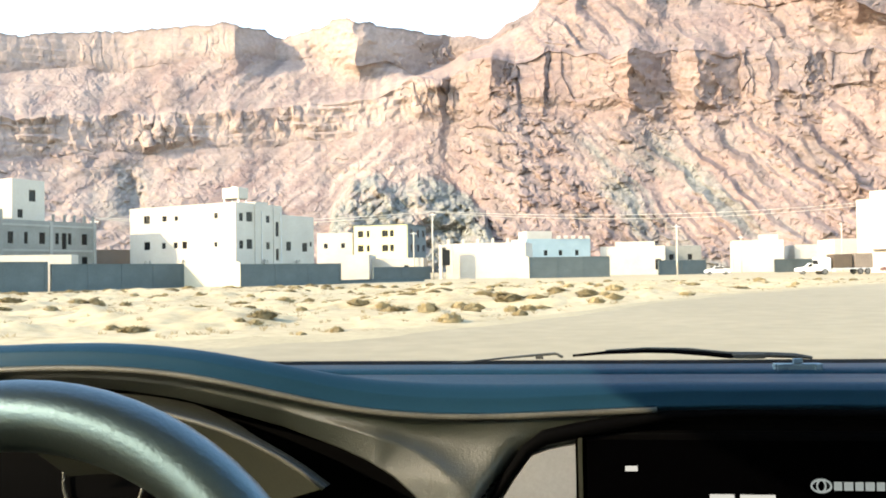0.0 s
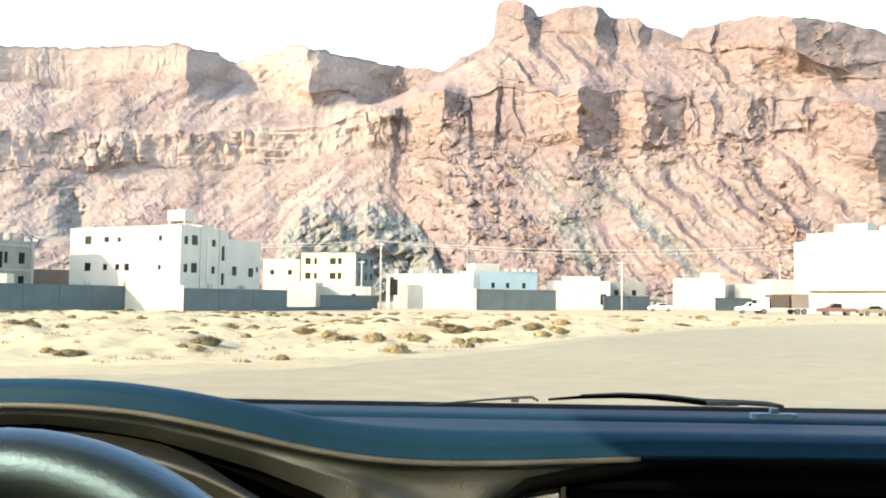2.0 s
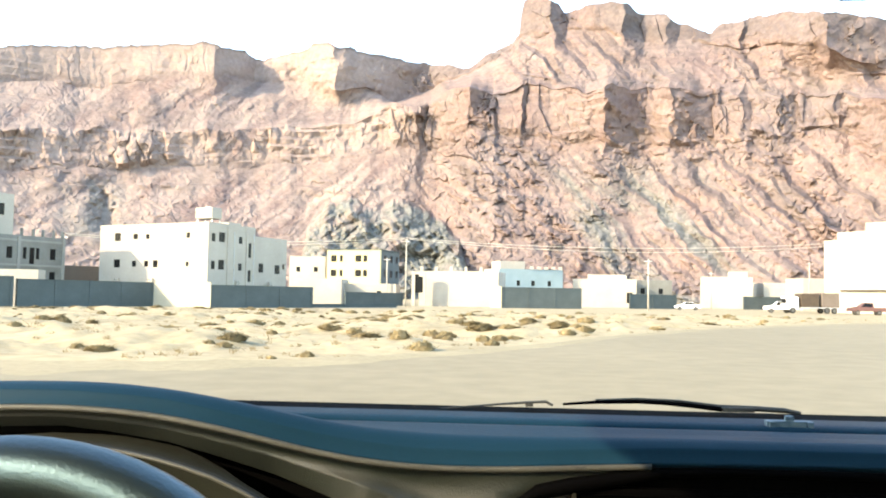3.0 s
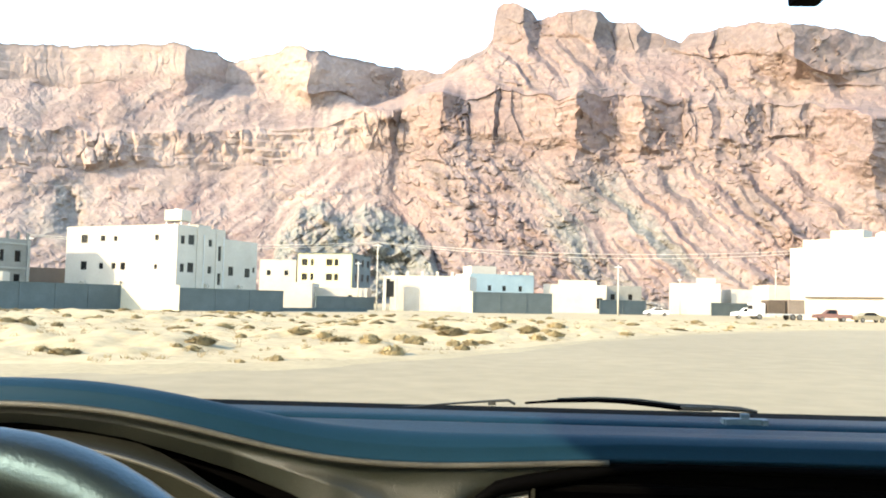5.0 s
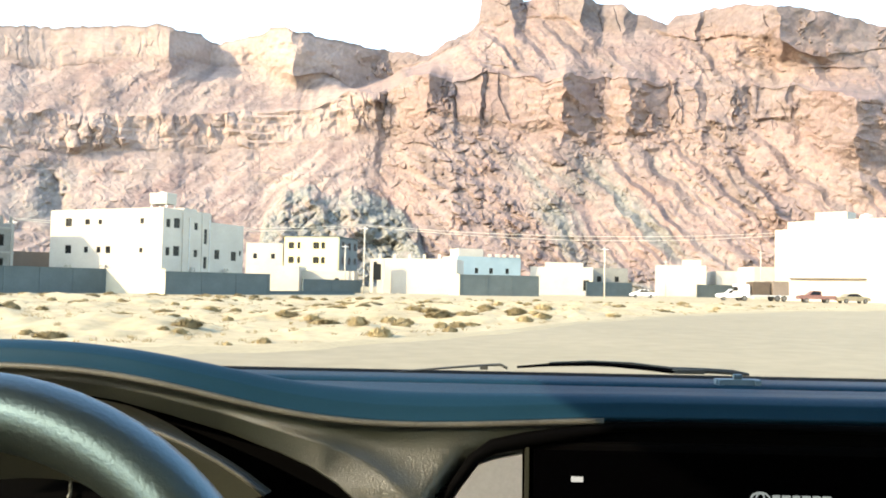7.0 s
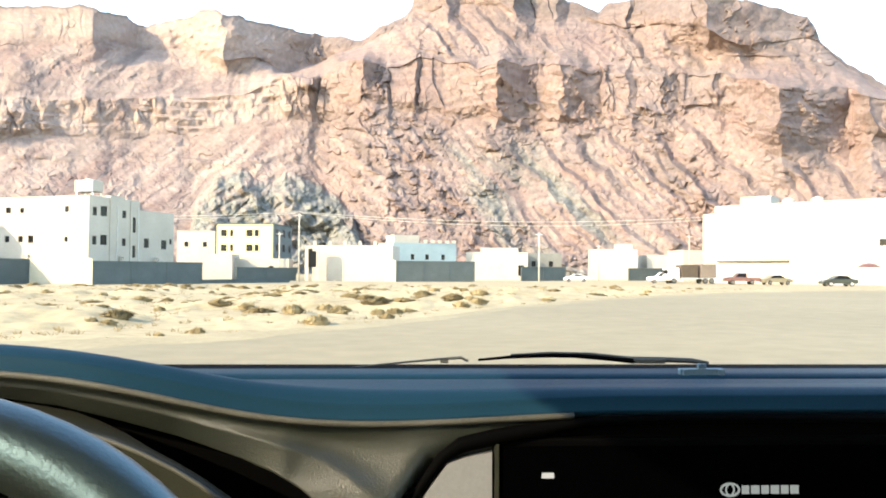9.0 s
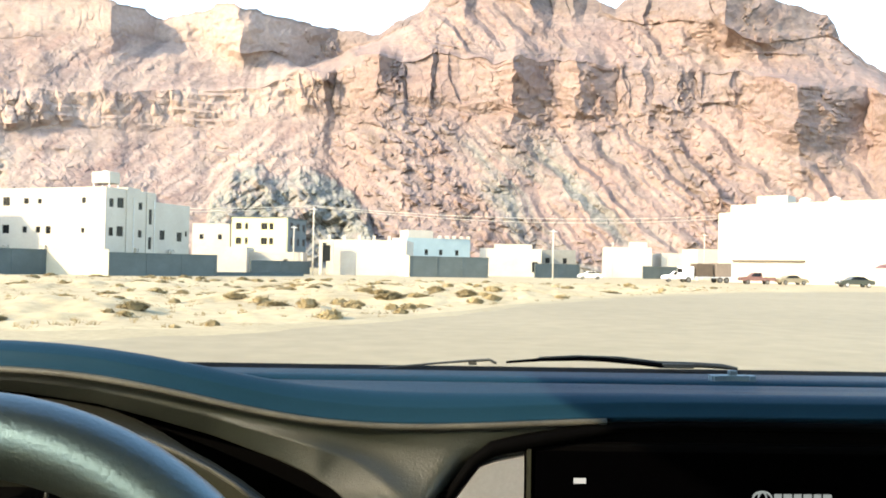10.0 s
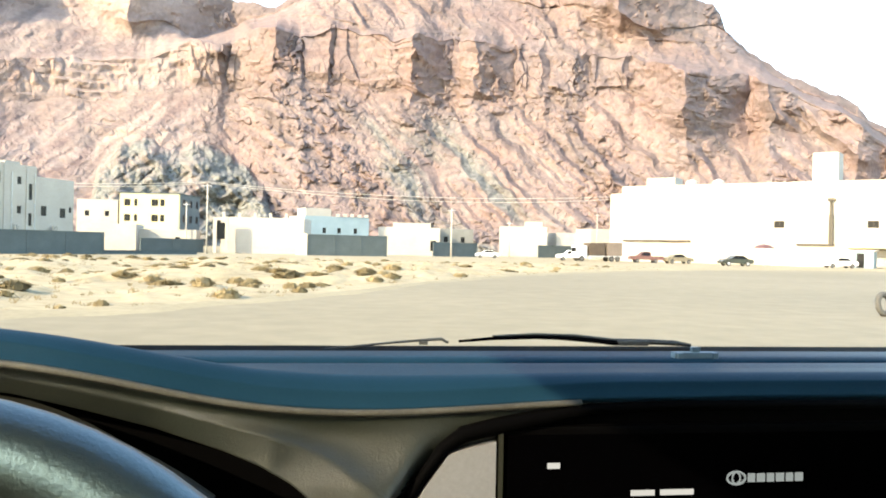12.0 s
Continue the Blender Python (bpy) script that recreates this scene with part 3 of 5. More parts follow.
sand_haze = left_side * wt * np.clip(0.68 + 1.3 * fbm(back_skew / 24, hh / 80, 0, 3, 84) + 1.6 * fbm(back_skew / 8, hh / 50, 0, 4, 88), 0, 1) + right_side * wt * 0.28 * np.clip(0.1 + 1.4 * fbm(skew / 18, hh / 90, 0, 3, 85) + 1.5 * fbm(skew / 7, hh / 40, 0, 4, 89), 0, 1)
# glare over the mesa put into pale colour, on its slopes too
sand_haze = np.maximum(sand_haze, wc * left_side)
varnish_shade = wc * (np.where(kk == 3, 0.04 + 0.5 * right_side, 0.04)) * np.clip(0.8 + 1.0 * fbm(arc / 14, hh / 30, 0, 3, 86), 0.4, 1)
# dark line of shade under the skyline, painted into the rock
varnish_shade = np.maximum(varnish_shade, np.where(kk == 3, ramp01(ss, 0.9, 0.97) * 0.6, 0))
varnish_shade = np.maximum(varnish_shade, wt * (0.3 + 0.2 * right_side) * np.clip(-0.15 + 2.6 * fbm(np.where(DEG < -6, back_skew, skew) / 13, hh / 50, 0, 4, 87), 0, 1))
back_r, back_z = rr2[-1] + 500, zz2[-1] - 40
rr2, zz2 = np.vstack([rr2, back_r]), np.vstack([zz2, back_z])
DEG2 = np.radians(np.vstack([DEG, deg]))
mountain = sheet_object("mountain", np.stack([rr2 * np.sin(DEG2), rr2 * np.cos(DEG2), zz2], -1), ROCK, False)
kinds_of_rock = mountain.data.attributes.new("rock_kind", "FLOAT_VECTOR", "POINT")
kinds_of_rock.data.foreach_set("vector", np.concatenate([np.stack([slate_shade, sand_haze, varnish_shade], -1).reshape(-1), np.zeros(3 * deg.size)]).astype(np.float32))
tagged(mountain, "sunlit pink and tan desert mountain with cliff bands and rubble slopes", "mountain", kind="structure")

# ---------------- houses ----------------
def facade(bm, p, u, length, height, holes, deep=0.18):
    """An upright face from p along u, with holes (s, z, width, height) sunk into it. Outside is to the right of u."""
    n = Vector((u[1], -u[0], 0))
    cut_s = sorted({0.0, length, *[h[0] for h in holes], *[h[0] + h[2] for h in holes]})
    cut_z = sorted({0.0, height, *[h[1] for h in holes], *[h[1] + h[3] for h in holes]})
    P = lambda s, z, d=0.0: Vector((p[0], p[1], p[2] + z)) + Vector((u[0], u[1], 0)) * s - n * d
    for s0, s1 in zip(cut_s, cut_s[1:]):
        for z0, z1 in zip(cut_z, cut_z[1:]):
            c = ((s0 + s1) / 2, (z0 + z1) / 2)
            inside = any(h[0] < c[0] < h[0] + h[2] and h[1] < c[1] < h[1] + h[3] for h in holes)
            if not inside:
                bm.faces.new([bm.verts.new(P(*q)) for q in ((s0, z0), (s1, z0), (s1, z1), (s0, z1))])
    for s, z, w, h in holes:
        ring = [(s, z), (s + w, z), (s + w, z + h), (s, z + h)]
        for a, b in zip(ring, ring[1:] + ring[:1]):
            bm.faces.new([bm.verts.new(q) for q in (P(*a), P(*b), P(*b, deep), P(*a, deep))])


WINDOW_MESHES = {}


def window(parent, p, u, s, z, w, h, wood=None, glass=None):
    """A framed pane, sunk into the face that starts at p and runs along u."""
    key = (round(w, 2), round(h, 2), (wood or DARKFRAME).name, (glass or DARKWIN).name)
    if key not in WINDOW_MESHES:
        f = bmesh.new()
        t = 0.07
        for q in ((0, 0, w, t), (0, h - t, w, h), (0, t, t, h - t), (w - t, t, w, h - t), (w / 2 - 0.02, t, w / 2 + 0.02, h - t))[:5 if w >= 1.0 else 4]:
            box(f, q[0], 0.10, q[1], q[2], 0.16, q[3])
        g = boxed(t, 0.13, t, w - t, 0.15, h - t)
        fo, go = part("window", f, wood or DARKFRAME), part("pane", g, glass or DARKWIN)
        WINDOW_MESHES[key] = (fo.data, go.data)
        for o in (fo, go):
            bpy.data.objects.remove(o)
    fd, gd = WINDOW_MESHES[key]
    o = new("window", fd)
    o.parent = parent
    o.matrix_basis = Matrix.Translation((p[0] + u[0] * s, p[1] + u[1] * s, p[2] + z)) @ Matrix.Rotation(math.atan2(u[1], u[0]), 4, "Z")
    g = new("pane", gd)
    g.parent = o
    return o


def house_block(parent, corner, u, length, depth, height, material, front=(), left=(), right=(), base=0.0, parapet=0.5, name="wall", wood=None, label=""):
    """A flat-roofed block: front runs from corner along u; holes as (s, z, w, h)."""
    u = Vector((*u, 0)).normalized()
    b = Vector((-u.y, u.x, 0))
    p0 = Vector((*corner, base))
    bm = bmesh.new()
    runs = ((p0, u, length, front), (p0 + u * length, b, depth, right), (p0 + u * length + b * depth, -u, length, ()), (p0 + b * depth, -b, depth, left))
    for p, d, l, holes in runs:
        facade(bm, p, d, l, height, list(holes))
    # parapet: inner faces and coping
    t, zr, zt = 0.25, height - parapet, height
    ring = lambda o, z: [p0 + u * o + b * o + Vector((0, 0, z)), p0 + u * (length - o) + b * o + Vector((0, 0, z)), p0 + u * (length - o) + b * (depth - o) + Vector((0, 0, z)), p0 + u * o + b * (depth - o) + Vector((0, 0, z))]
    A, B, C = ring(0, zt), ring(t, zt), ring(t, zr)
    for i in range(4):
        j = (i + 1) % 4
        bm.faces.new([bm.verts.new(q) for q in (A[i], A[j], B[j], B[i])])
        bm.faces.new([bm.verts.new(q) for q in (B[i], B[j], C[j], C[i])])
    bmesh.ops.remove_doubles(bm, verts=bm.verts[:], dist=0.001)
    part(name, bm, material, parent, label)
    rb = bmesh.new()
    rb.faces.new([rb.verts.new(q + Vector((0, 0, 0.004))) for q in ring(t - 0.01, zr)])
    part("roof", rb, GREYWALL, parent)
    for p, d, l, holes in runs:
        for h in holes:
            window(parent, p, d, *h, wood=wood)
    return u, b, p0


def water_tank(at_point, radius, height, label="white plastic roof water tank"):
    t = thing("water_tank", label, "water tank", at=Matrix.Translation(at_point))
    bm = bmesh.new()
    prof = [(0.0, 0.0), (1.0, 0.0), (1.04, 0.1), (1.0, 0.2), (1.04, 0.35), (1.0, 0.5), (1.04, 0.65), (1.0, 0.8), (0.7, 0.95), (0.3, 1.0), (0.0, 1.0)]
    rows = [[Vector((radius * r * math.cos(k), radius * r * math.sin(k), height * z)) for k in (math.pi * j / 8 for j in range(16))] for r, z in prof[1:-1]]
    part("tank", loft(rows, True), WHITE, t, smooth=True)
    lid = loft([[Vector((0.3 * radius * math.cos(k), 0.3 * radius * math.sin(k), height * z)) for k in (math.pi * j / 6 for j in range(12))] for z in (0.98, 1.06)], True)
    part("lid", lid, STEEL, t)
    return t


def air_unit(p, u, s, z):
    """A split air conditioner outside a wall."""
    m = Matrix.Translation((p[0] + u[0] * s, p[1] + u[1] * s, z)) @ Matrix.Rotation(math.atan2(u[1], u[0]), 4, "Z")
    a = thing("air_conditioner", "white outdoor air conditioner unit on a house wall", "air conditioner", "air conditioners on the houses", at=m)
    part("case", boxed(0, -0.4, 0, 0.85, -0.08, 0.6, 0.03), WHITE, a)
    ring = [(0.32 + 0.2 * math.cos(k), -0.405, 0.3 + 0.2 * math.sin(k)) for k in (math.pi * j / 8 for j in range(16))]
    part("grille", tube(bmesh.new(), ring, 0.025, 6, True), BLACK, a)
    for x in (0.12, 0.7):
        part("bracket", boxed(x, -0.4, -0.06, x + 0.05, 0.0, 0.0), STEEL, a)


# white three-storey house
W_AT, W_U = at(-26.9, 117.5), Vector((0.928, -0.371))
white_house = thing("house", "white three-storey rendered house with small square windows", "house")
rows_front = [(2.6, 8.2, 1.1, 1.05), (5.9, 8.4, 0.8, 0.7), (8.1, 8.4, 0.6, 0.6), (14.8, 8.4, 0.6, 0.7), (2.6, 4.8, 1.1, 1.05), (5.8, 4.9, 0.7, 0.75), (7.9, 4.9, 0.7, 0.75), (9.4, 4.8, 0.8, 0.9), (14.8, 4.9, 0.5, 0.6)]
rows_right = [(s, z, w, h) for z in (8.0, 4.6) for s, w, h in ((0.6, 0.7, 1.0), (1.9, 1.1, 1.2), (5.6, 0.7, 0.9))] + [(7.4, 6.3, 0.7, 1.9), (7.4, 3.2, 0.7, 1.5)]
u, b, p0 = house_block(white_house, W_AT, W_U, 18.3, 8.8, 10.3, WHITE, front=rows_front, right=rows_right)
c1 = p0 + u * 18.0 + b * 8.8
house_block(white_house, c1.xy - 14 * u.xy, W_U, 14.0, 7.2, 9.2, WHITE, right=[(1.2, 4.5, 1.0, 1.2), (4.6, 4.4, 1.1, 1.2), (6.3, 5.1, 0.5, 0.7)])
q = p0 + u * 18.3 + b * 3.4
for d in (0.0, 3.6):
    a = q + b * d
    part("pilaster", box(bmesh.new(), 0, -0.12, 0.1, 0.35, 0.0, 10.2, Matrix.Translation(a) @ Matrix.Rotation(math.atan2(b.y, b.x), 4, "Z")), WHITE, white_house)
house_block(white_house, (p0 + u * 13.6 + b * 5.6)[:2], W_U, 3.0, 2.4, 1.0, WHITE, base=9.8, parapet=0.15, name="stair_head")
roof_tank = thing("roof_tank", "boxy white roof tank on steel legs", "water tank", at=Matrix.Translation(p0 + u * 15.0 + b * 1.2 + Vector((0, 0, 9.804))) @ Matrix.Rotation(math.atan2(u.y, u.x), 4, "Z"))
part("tank", boxed(0, 0, 1.05, 2.7, 1.8, 2.45, 0.12), WHITE, roof_tank)
for x_, y_ in ((0.15, 0.15), (2.45, 0.15), (0.15, 1.55), (2.45, 1.55)):
    part("leg", boxed(x_, y_, 0, x_ + 0.12, y_ + 0.12, 1.1), STEEL, roof_tank)
part("lid", boxed(1.0, 0.6, 2.45, 1.7, 1.2, 2.6, 0.03), STEEL, roof_tank)
for s, z in ((4.9, 2.7), (11.5, 2.7)):
    air_unit(p0 + u * 18.3, b, s, z)
air_unit(p0, u, 3.0, 2.8)
air_unit(p0, u, 8.9, 2.8)
for s in (4.7, 8.5):
    a = p0 + u * 18.3 + b * s - Vector((b.y * -0.06, b.x * 0.06, 0))
    part("drainpipe", tube(bmesh.new(), [(a.x, a.y, 0.2), (a.x, a.y, 9.4)], 0.06, 6), STEEL, white_house)

# grey stone house with a stair tower
stone_house = thing("house", "grey-beige stone house with a white stair tower, unfinished roof posts", "house")
S_AT, S_U = at(-37.2, 105.0), Vector((0.37, 0.93)).normalized()
win_s = [(s, z, w, 1.4) for z in (5.5, 2.6) for s, w in ((7.3, 0.7), (9.4, 0.5), (11.4, 0.8), (13.6, 0.5), (15.4, 0.5), (17.4, 0.85))] + [(14.5, 4.9, 0.7, 2.0)]
us, bs, ps = house_block(stone_house, S_AT, S_U, 19.6, 10.0, 8.3, STONE, front=win_s)
SM = Matrix.Translation(ps) @ Matrix.Rotation(math.atan2(us.y, us.x), 4, "Z")
house_block(stone_house, (ps - us * 1.0 - bs * 1.6)[:2], S_U, 6.6, 1.7, 9.3, STONE, front=[(1.0, 5.9, 1.0, 1.5), (4.0, 5.9, 1.0, 1.5), (1.0, 2.7, 1.0, 1.5), (4.0, 2.7, 1.0, 1.5)], name="bay")
house_block(stone_house, (ps + us * 8.2 + bs * 0.5)[:2], S_U, 4.3, 5.6, 5.2, WHITE, base=8.0, front=[(2.2, 2.6, 0.9, 1.4), (0.7, 0.6, 0.7, 1.0)], name="tower", label="white rendered stair tower")
house_block(stone_house, (ps + us * 1.0 + bs * 2.0)[:2], S_U, 3.6, 4.0, 2.6, WHITE, base=8.0, front=[(1.4, 0.8, 0.8, 1.2)], name="roof_room")
for s_ in (13.4, 15.0, 16.4, 17.9, 19.2):
    a_ = ps + us * s_ + bs * 0.15
    part("roof_post", boxed(a_.x - 0.14, a_.y - 0.12, 8.3, a_.x + 0.14, a_.y + 0.12, 9.2), STONE, stone_house)
for z_ in (4.6, 7.6):
    part("stone_band", box(bmesh.new(), 5.7, -0.1, z_, 19.6, 0, z_ + 0.25, SM), BANDSTONE, stone_house, "paler stone band")
for s_ in (6.2, 12.8, 19.1):
    part("pilaster", box(bmesh.new(), s_, -0.14, 0.0, s_ + 0.4, 0, 8.2, SM), BANDSTONE, stone_house)
low = thing("annex", "low white rendered annex in front of a stone house", "annex")
house_block(low, at(-35.0, 102.0), (0.97, 0.24), 8.6, 2.5, 3.9, WHITE, parapet=0.3)


# boundary walls
def yard_wall(name, a, c, height, material, label, bays=True, thick=0.22):
    """A straight wall on the ground from a to c, with shallow piers, a coping and its panels."""
    a, c = Vector((*a, 0)), Vector((*c, 0))
    d = (c - a)
    L = d.length
    t = thing(name, label, "wall", at=Matrix.Translation(a) @ Matrix.Rotation(math.atan2(d.y, d.x), 4, "Z"))
    part("panel", boxed(0, 0, 0, L, thick, height), material, t)
    n = max(2, int(L / 4.0))
    if bays:
        for i in range(n + 1):
            x = i * (L - 0.3) / n
            part("pier", boxed(x, -0.06, 0, x + 0.3, thick + 0.06, height + 0.08), material, t)
    part("coping", boxed(-0.03, -0.05, height + 0.003, L + 0.03, thick + 0.05, height + 0.09), material, t)
    return t


corner, notch = at(-20.0, 100.0), at(-23.6, 105.0)
yard_wall("yard_wall", at(-31.5, 95.0), notch, 2.75, GREYWALL, "grey block yard wall with piers before the houses")
yard_wall("yard_wall", notch, corner, 2.85, PALEWALL, "sunlit cream yard wall meeting at a corner", False)
yard_wall("yard_wall", corner, at(-13.3, 107.0), 2.55, GREYWALL, "grey block yard wall with piers beside the white house")
yard_wall("yard_wall", at(-36.4, 93.0), at(-31.7, 94.9), 3.0, GREYWALL, "grey sheet-metal yard wall before a stone house")
yard_wall("yard_wall", at(-43.0, 90.0), at(-36.8, 92.5), 2.9, PALEWALL, "pale cream yard wall at the edge of the sand", False)
yard_wall("yard_wall", at(-29.0, 122.0), at(-26.7, 123.0), 5.0, TANWALL, "tall tan block wall between two houses", False)

# a low dark strip along the foot of the plots
yard_wall("low_dark_strip", at(-19.5, 101.0), at(-7.6, 124.0), 0.4, GREYWALL, "low dark strip at the foot of the house plots", False)

# four-storey cream house behind
cream_house = thing("house", "four-storey cream house with one side in grey shade", "house")
Y_AT, Y_U = at(-12.4, 180.0), Vector((0.985, -0.17)).normalized()
wy = [(s, z, w, 1.4) for z in (8.9, 5.8, 2.8) for s, w in ((0.9, 1.3), (2.9, 0.7), (6.4, 1.4), (8.2, 0.9))]
uy, by, py = house_block(cream_house, Y_AT, Y_U, 12.0, 0.8, 11.4, CREAM, front=wy)
# darker than the cream front: the shade on this side is in its colour
house_block(cream_house, (py + by * 0.8)[:2], Y_U, 11.98, 12.7, 11.38, BLUEGREY, right=[(s, z, 1.6, 1.5) for z in (9.0, 5.8, 2.7) for s in (1.6, 6.0, 10.0)], name="side_wall", label="blue-grey side wall, its shade put into the colour")
rail = bmesh.new()
box(rail, -0.15, -0.15, 11.41, 12.15, 13.65, 11.6, Matrix.Translation(py) @ Matrix.Rotation(math.atan2(uy.y, uy.x), 4, "Z"))
part("roof_slab", rail, GREYWALL, cream_house)
side_house = thing("house", "white two-storey house with a flat roof", "house")
house_block(side_house, at(-14.9, 186.0), (1, 0), 8.0, 9.0, 10.2, WHITE, front=[(1.5, 6.8, 0.9, 1.1), (5.4, 6.8, 0.9, 1.1)])

# low white compound in front of the cream house
comp = thing("house", "low white rendered house with stepped flat roofs", "house")
house_block(comp, at(-14.6, 150.0), (1, 0.05), 8.5, 9.0, 4.6, WHITE, parapet=0.3)
house_block(comp, at(-11.4, 152.0), (1, 0.0), 10.0, 6.0, 3.9, WHITE, parapet=0.3, front=[(6.5, 1.6, 0.8, 1.0)])
yard_wall("yard_wall", at(-11.1, 143.0), at(-7.2, 149.0), 2.2, GREYWALL, "grey block yard wall before low white houses")

# long white villa and pale blue house
villa = thing("house", "long white villa with parapet posts and blank walls", "house")
uv, _, pv = house_block(villa, at(-6.1, 150.0), (1, -0.12), 14.4, 10.0, 6.3, WHITE)
for i in range(6):
    a = pv + uv * (0.2 + i * 2.7)
    part("parapet_post", boxed(a.x, a.y, 6.303, a.x + 0.5, a.y + 0.3, 7.1), WHITE, villa)
gate = thing("gateway", "white gateway with a dark metal gate", "gate")
part("gate_pier", boxed(-16.9, 146.0, 0, -16.3, 146.6, 5.6), WHITE, gate)
part("gate_pier", boxed(-14.9, 146.0, 0, -14.4, 146.6, 5.6), WHITE, gate)
part("lintel", boxed(-16.9, 145.95, 5.603, -14.4, 146.65, 6.1), WHITE, gate)
part("leaf", boxed(-16.28, 146.2, 2.4, -14.92, 146.3, 5.2), DARKWIN, gate)
blue = thing("house", "pale blue rendered house with a white upper room", "house")
ub, bb, pb = house_block(blue, at(-0.6, 168.0), (0.93, 0.36), 14.0, 9.0, 7.6, BLUEWALL, front=[(3.8, 4.2, 0.8, 1.1), (7.0, 4.2, 0.8, 1.1), (10.6, 4.2, 0.8, 1.1)])
house_block(blue, (pb + ub * 0.6 + bb * 1.0)[:2], (0.93, 0.36), 5.4, 5.0, 1.9, WHITE, base=7.3, parapet=0.2, name="upper_room")
for i in range(5):
    a = pb + ub * (6.6 + i * 1.6)
    part("parapet_post", boxed(a.x, a.y, 7.603, a.x + 0.8, a.y + 0.4, 8.2), WHITE, blue)
yard_wall("yard_wall", at(-0.4, 139.0), at(5.0, 144.0), 3.4, GREYWALL, "long grey metal-panelled yard wall on the sand")
yard_wall("yard_wall", at(-1.2, 143.5), at(-0.45, 139.0), 3.5, PALEWALL, "short cream end of a yard wall", False)

# houses farther to the right
h1 = thing("house", "white single-storey house with a parapet", "house")
house_block(h1, at(4.4, 176.0), (1, -0.1), 13.0, 9.0, 5.9, WHITE, front=[(11.0, 1.0, 1.2, 2.2)])
house_block(h1, at(5.4, 178.0), (1, -0.1), 8.0, 7.0, 6.9, WHITE, name="upper_wall", parapet=0.4)
h2 = thing("house", "grey rendered house behind a dark yard wall", "house")
house_block(h2, at(8.3, 182.0), (1, 0.2), 9.0, 8.0, 6.0, STONE, front=[(2.0, 3.0, 1.0, 1.2), (6.0, 3.0, 1.0, 1.2)])
yard_wall("yard_wall", at(8.2, 165.0), at(11.2, 172.0), 2.7, GREYWALL, "dark grey yard wall before a grey house")
h3 = thing("house", "white house with flat roof and a stair head", "house")
u3, b3, p3 = house_block(h3, at(12.9, 205.0), (1, -0.15), 11.0, 9.0, 7.4, WHITE, right=[(2.0, 3.4, 1.1, 1.2), (5.5, 3.4, 1.1, 1.2)])
house_block(h3, (p3 + u3 * 6.0 + b3 * 1.0)[:2], (1, -0.15), 4.0, 4.0, 1.6, WHITE, base=7.1, parapet=0.2, name="stair_head")
yard_wall("yard_wall", at(15.4, 190.0), at(18.4, 198.0), 2.7, GREYWALL, "dark grey yard wall beside white houses")
h4 = thing("house", "small white house with a low roof", "house")
house_block(h4, at(16.6, 210.0), (1, 0.0), 9.5, 9.0, 6.2, WHITE)
h5 = thing("house", "small pale house partly hidden behind vehicles", "house")
house_block(h5, at(18.9, 185.0), (1, 0.1), 8.0, 8.0, 6.6, WHITE)

# large white commercial building
shop = thing("commercial_building", "large plain white commercial building with a roof tower", "building")
G_AT = at(20.9, 152.0)
G_END = at(46.2, 140.0)
G_U = (Vector(G_END) - Vector(G_AT)).normalized()
G_L = (Vector(G_END) - Vector(G_AT)).length
small_holes = [(26.0, 6.0, 1.6, 1.1), (39.5, 6.0, 1.6, 1.1), (50.0, 6.0, 1.6, 1.1)]
ug, bg, pg = house_block(shop, G_AT, G_U, G_L, 24.0, 13.3, WHITE, front=small_holes, wood=BROWN)
house_block(shop, (pg - ug * 2.6 + bg * 1.0)[:2], G_U, 2.7, 18.0, 12.1, WHITE, name="side_wing")
house_block(shop, (pg + ug * 31.2 + bg * 2.0)[:2], G_U, 3.8, 4.0, 5.0, WHITE, base=13.0, parapet=0.2, name="tower")
GM = Matrix.Translation(pg) @ Matrix.Rotation(math.atan2(ug.y, ug.x), 4, "Z")


def on_shop(x0, y0, z0, x1, y1, z1):
    return box(bmesh.new(), x0, y0, z0, x1, y1, z1, GM)


part("ledge", on_shop(0.5, -0.5, 3.6, 12.5, 0, 3.85), BROWN, shop, "brown ledge over a shopfront")
part("ledge", on_shop(29.5, -0.5, 3.3, 35.0, 0, 3.5), BROWN, shop, "brown ledge over a shopfront")
duct = bmesh.new()
box(duct, 34.2, -0.55, 3.51, 34.8, -0.02, 8.0, GM)
box(duct, 34.3, -0.5, 8.0, 34.7, -0.02, 9.6, GM)
box(duct, 34.0, -0.6, 10.2, 35.0, -0.02, 10.6, GM)
tube(duct, [GM @ Vector((34.5, -0.3, 9.5)), GM @ Vector((34.5, -0.3, 10.3))], 0.2, 8)
part("duct", duct, surf("rusty_sheet", (0.03, 0.025, 0.017), (0.055, 0.046, 0.03), 0.6, 1.0, 12.0, 0.1, metal=0.2), shop, "rusty beige ventilation duct")
part("canopy", on_shop(37.0, -3.0, 2.9, 52.0, 0, 3.15), CREAM, shop, "pale canopy over the entrance")
tank_house = thing("roof_plant", "white roof plant room on the commercial building", "roof plant")
house_block(tank_house, (pg + ug * 3.0 + bg * 4.0)[:2], G_U, 5.2, 4.0, 2.2, WHITE, base=12.804, parapet=0.2)
for s, d in ((11.5, 3.0), (16.0, 3.5)):
    water_tank(pg + ug * s + bg * d + Vector((0, 0, 12.804)), 1.0, 1.5)
front_wall = thing("yard_wall", "low white wall before the commercial building", "wall")
part("panel", on_shop(27.5, -8.0, 0, 37.0, -7.7, 2.6), WHITE, front_wall)
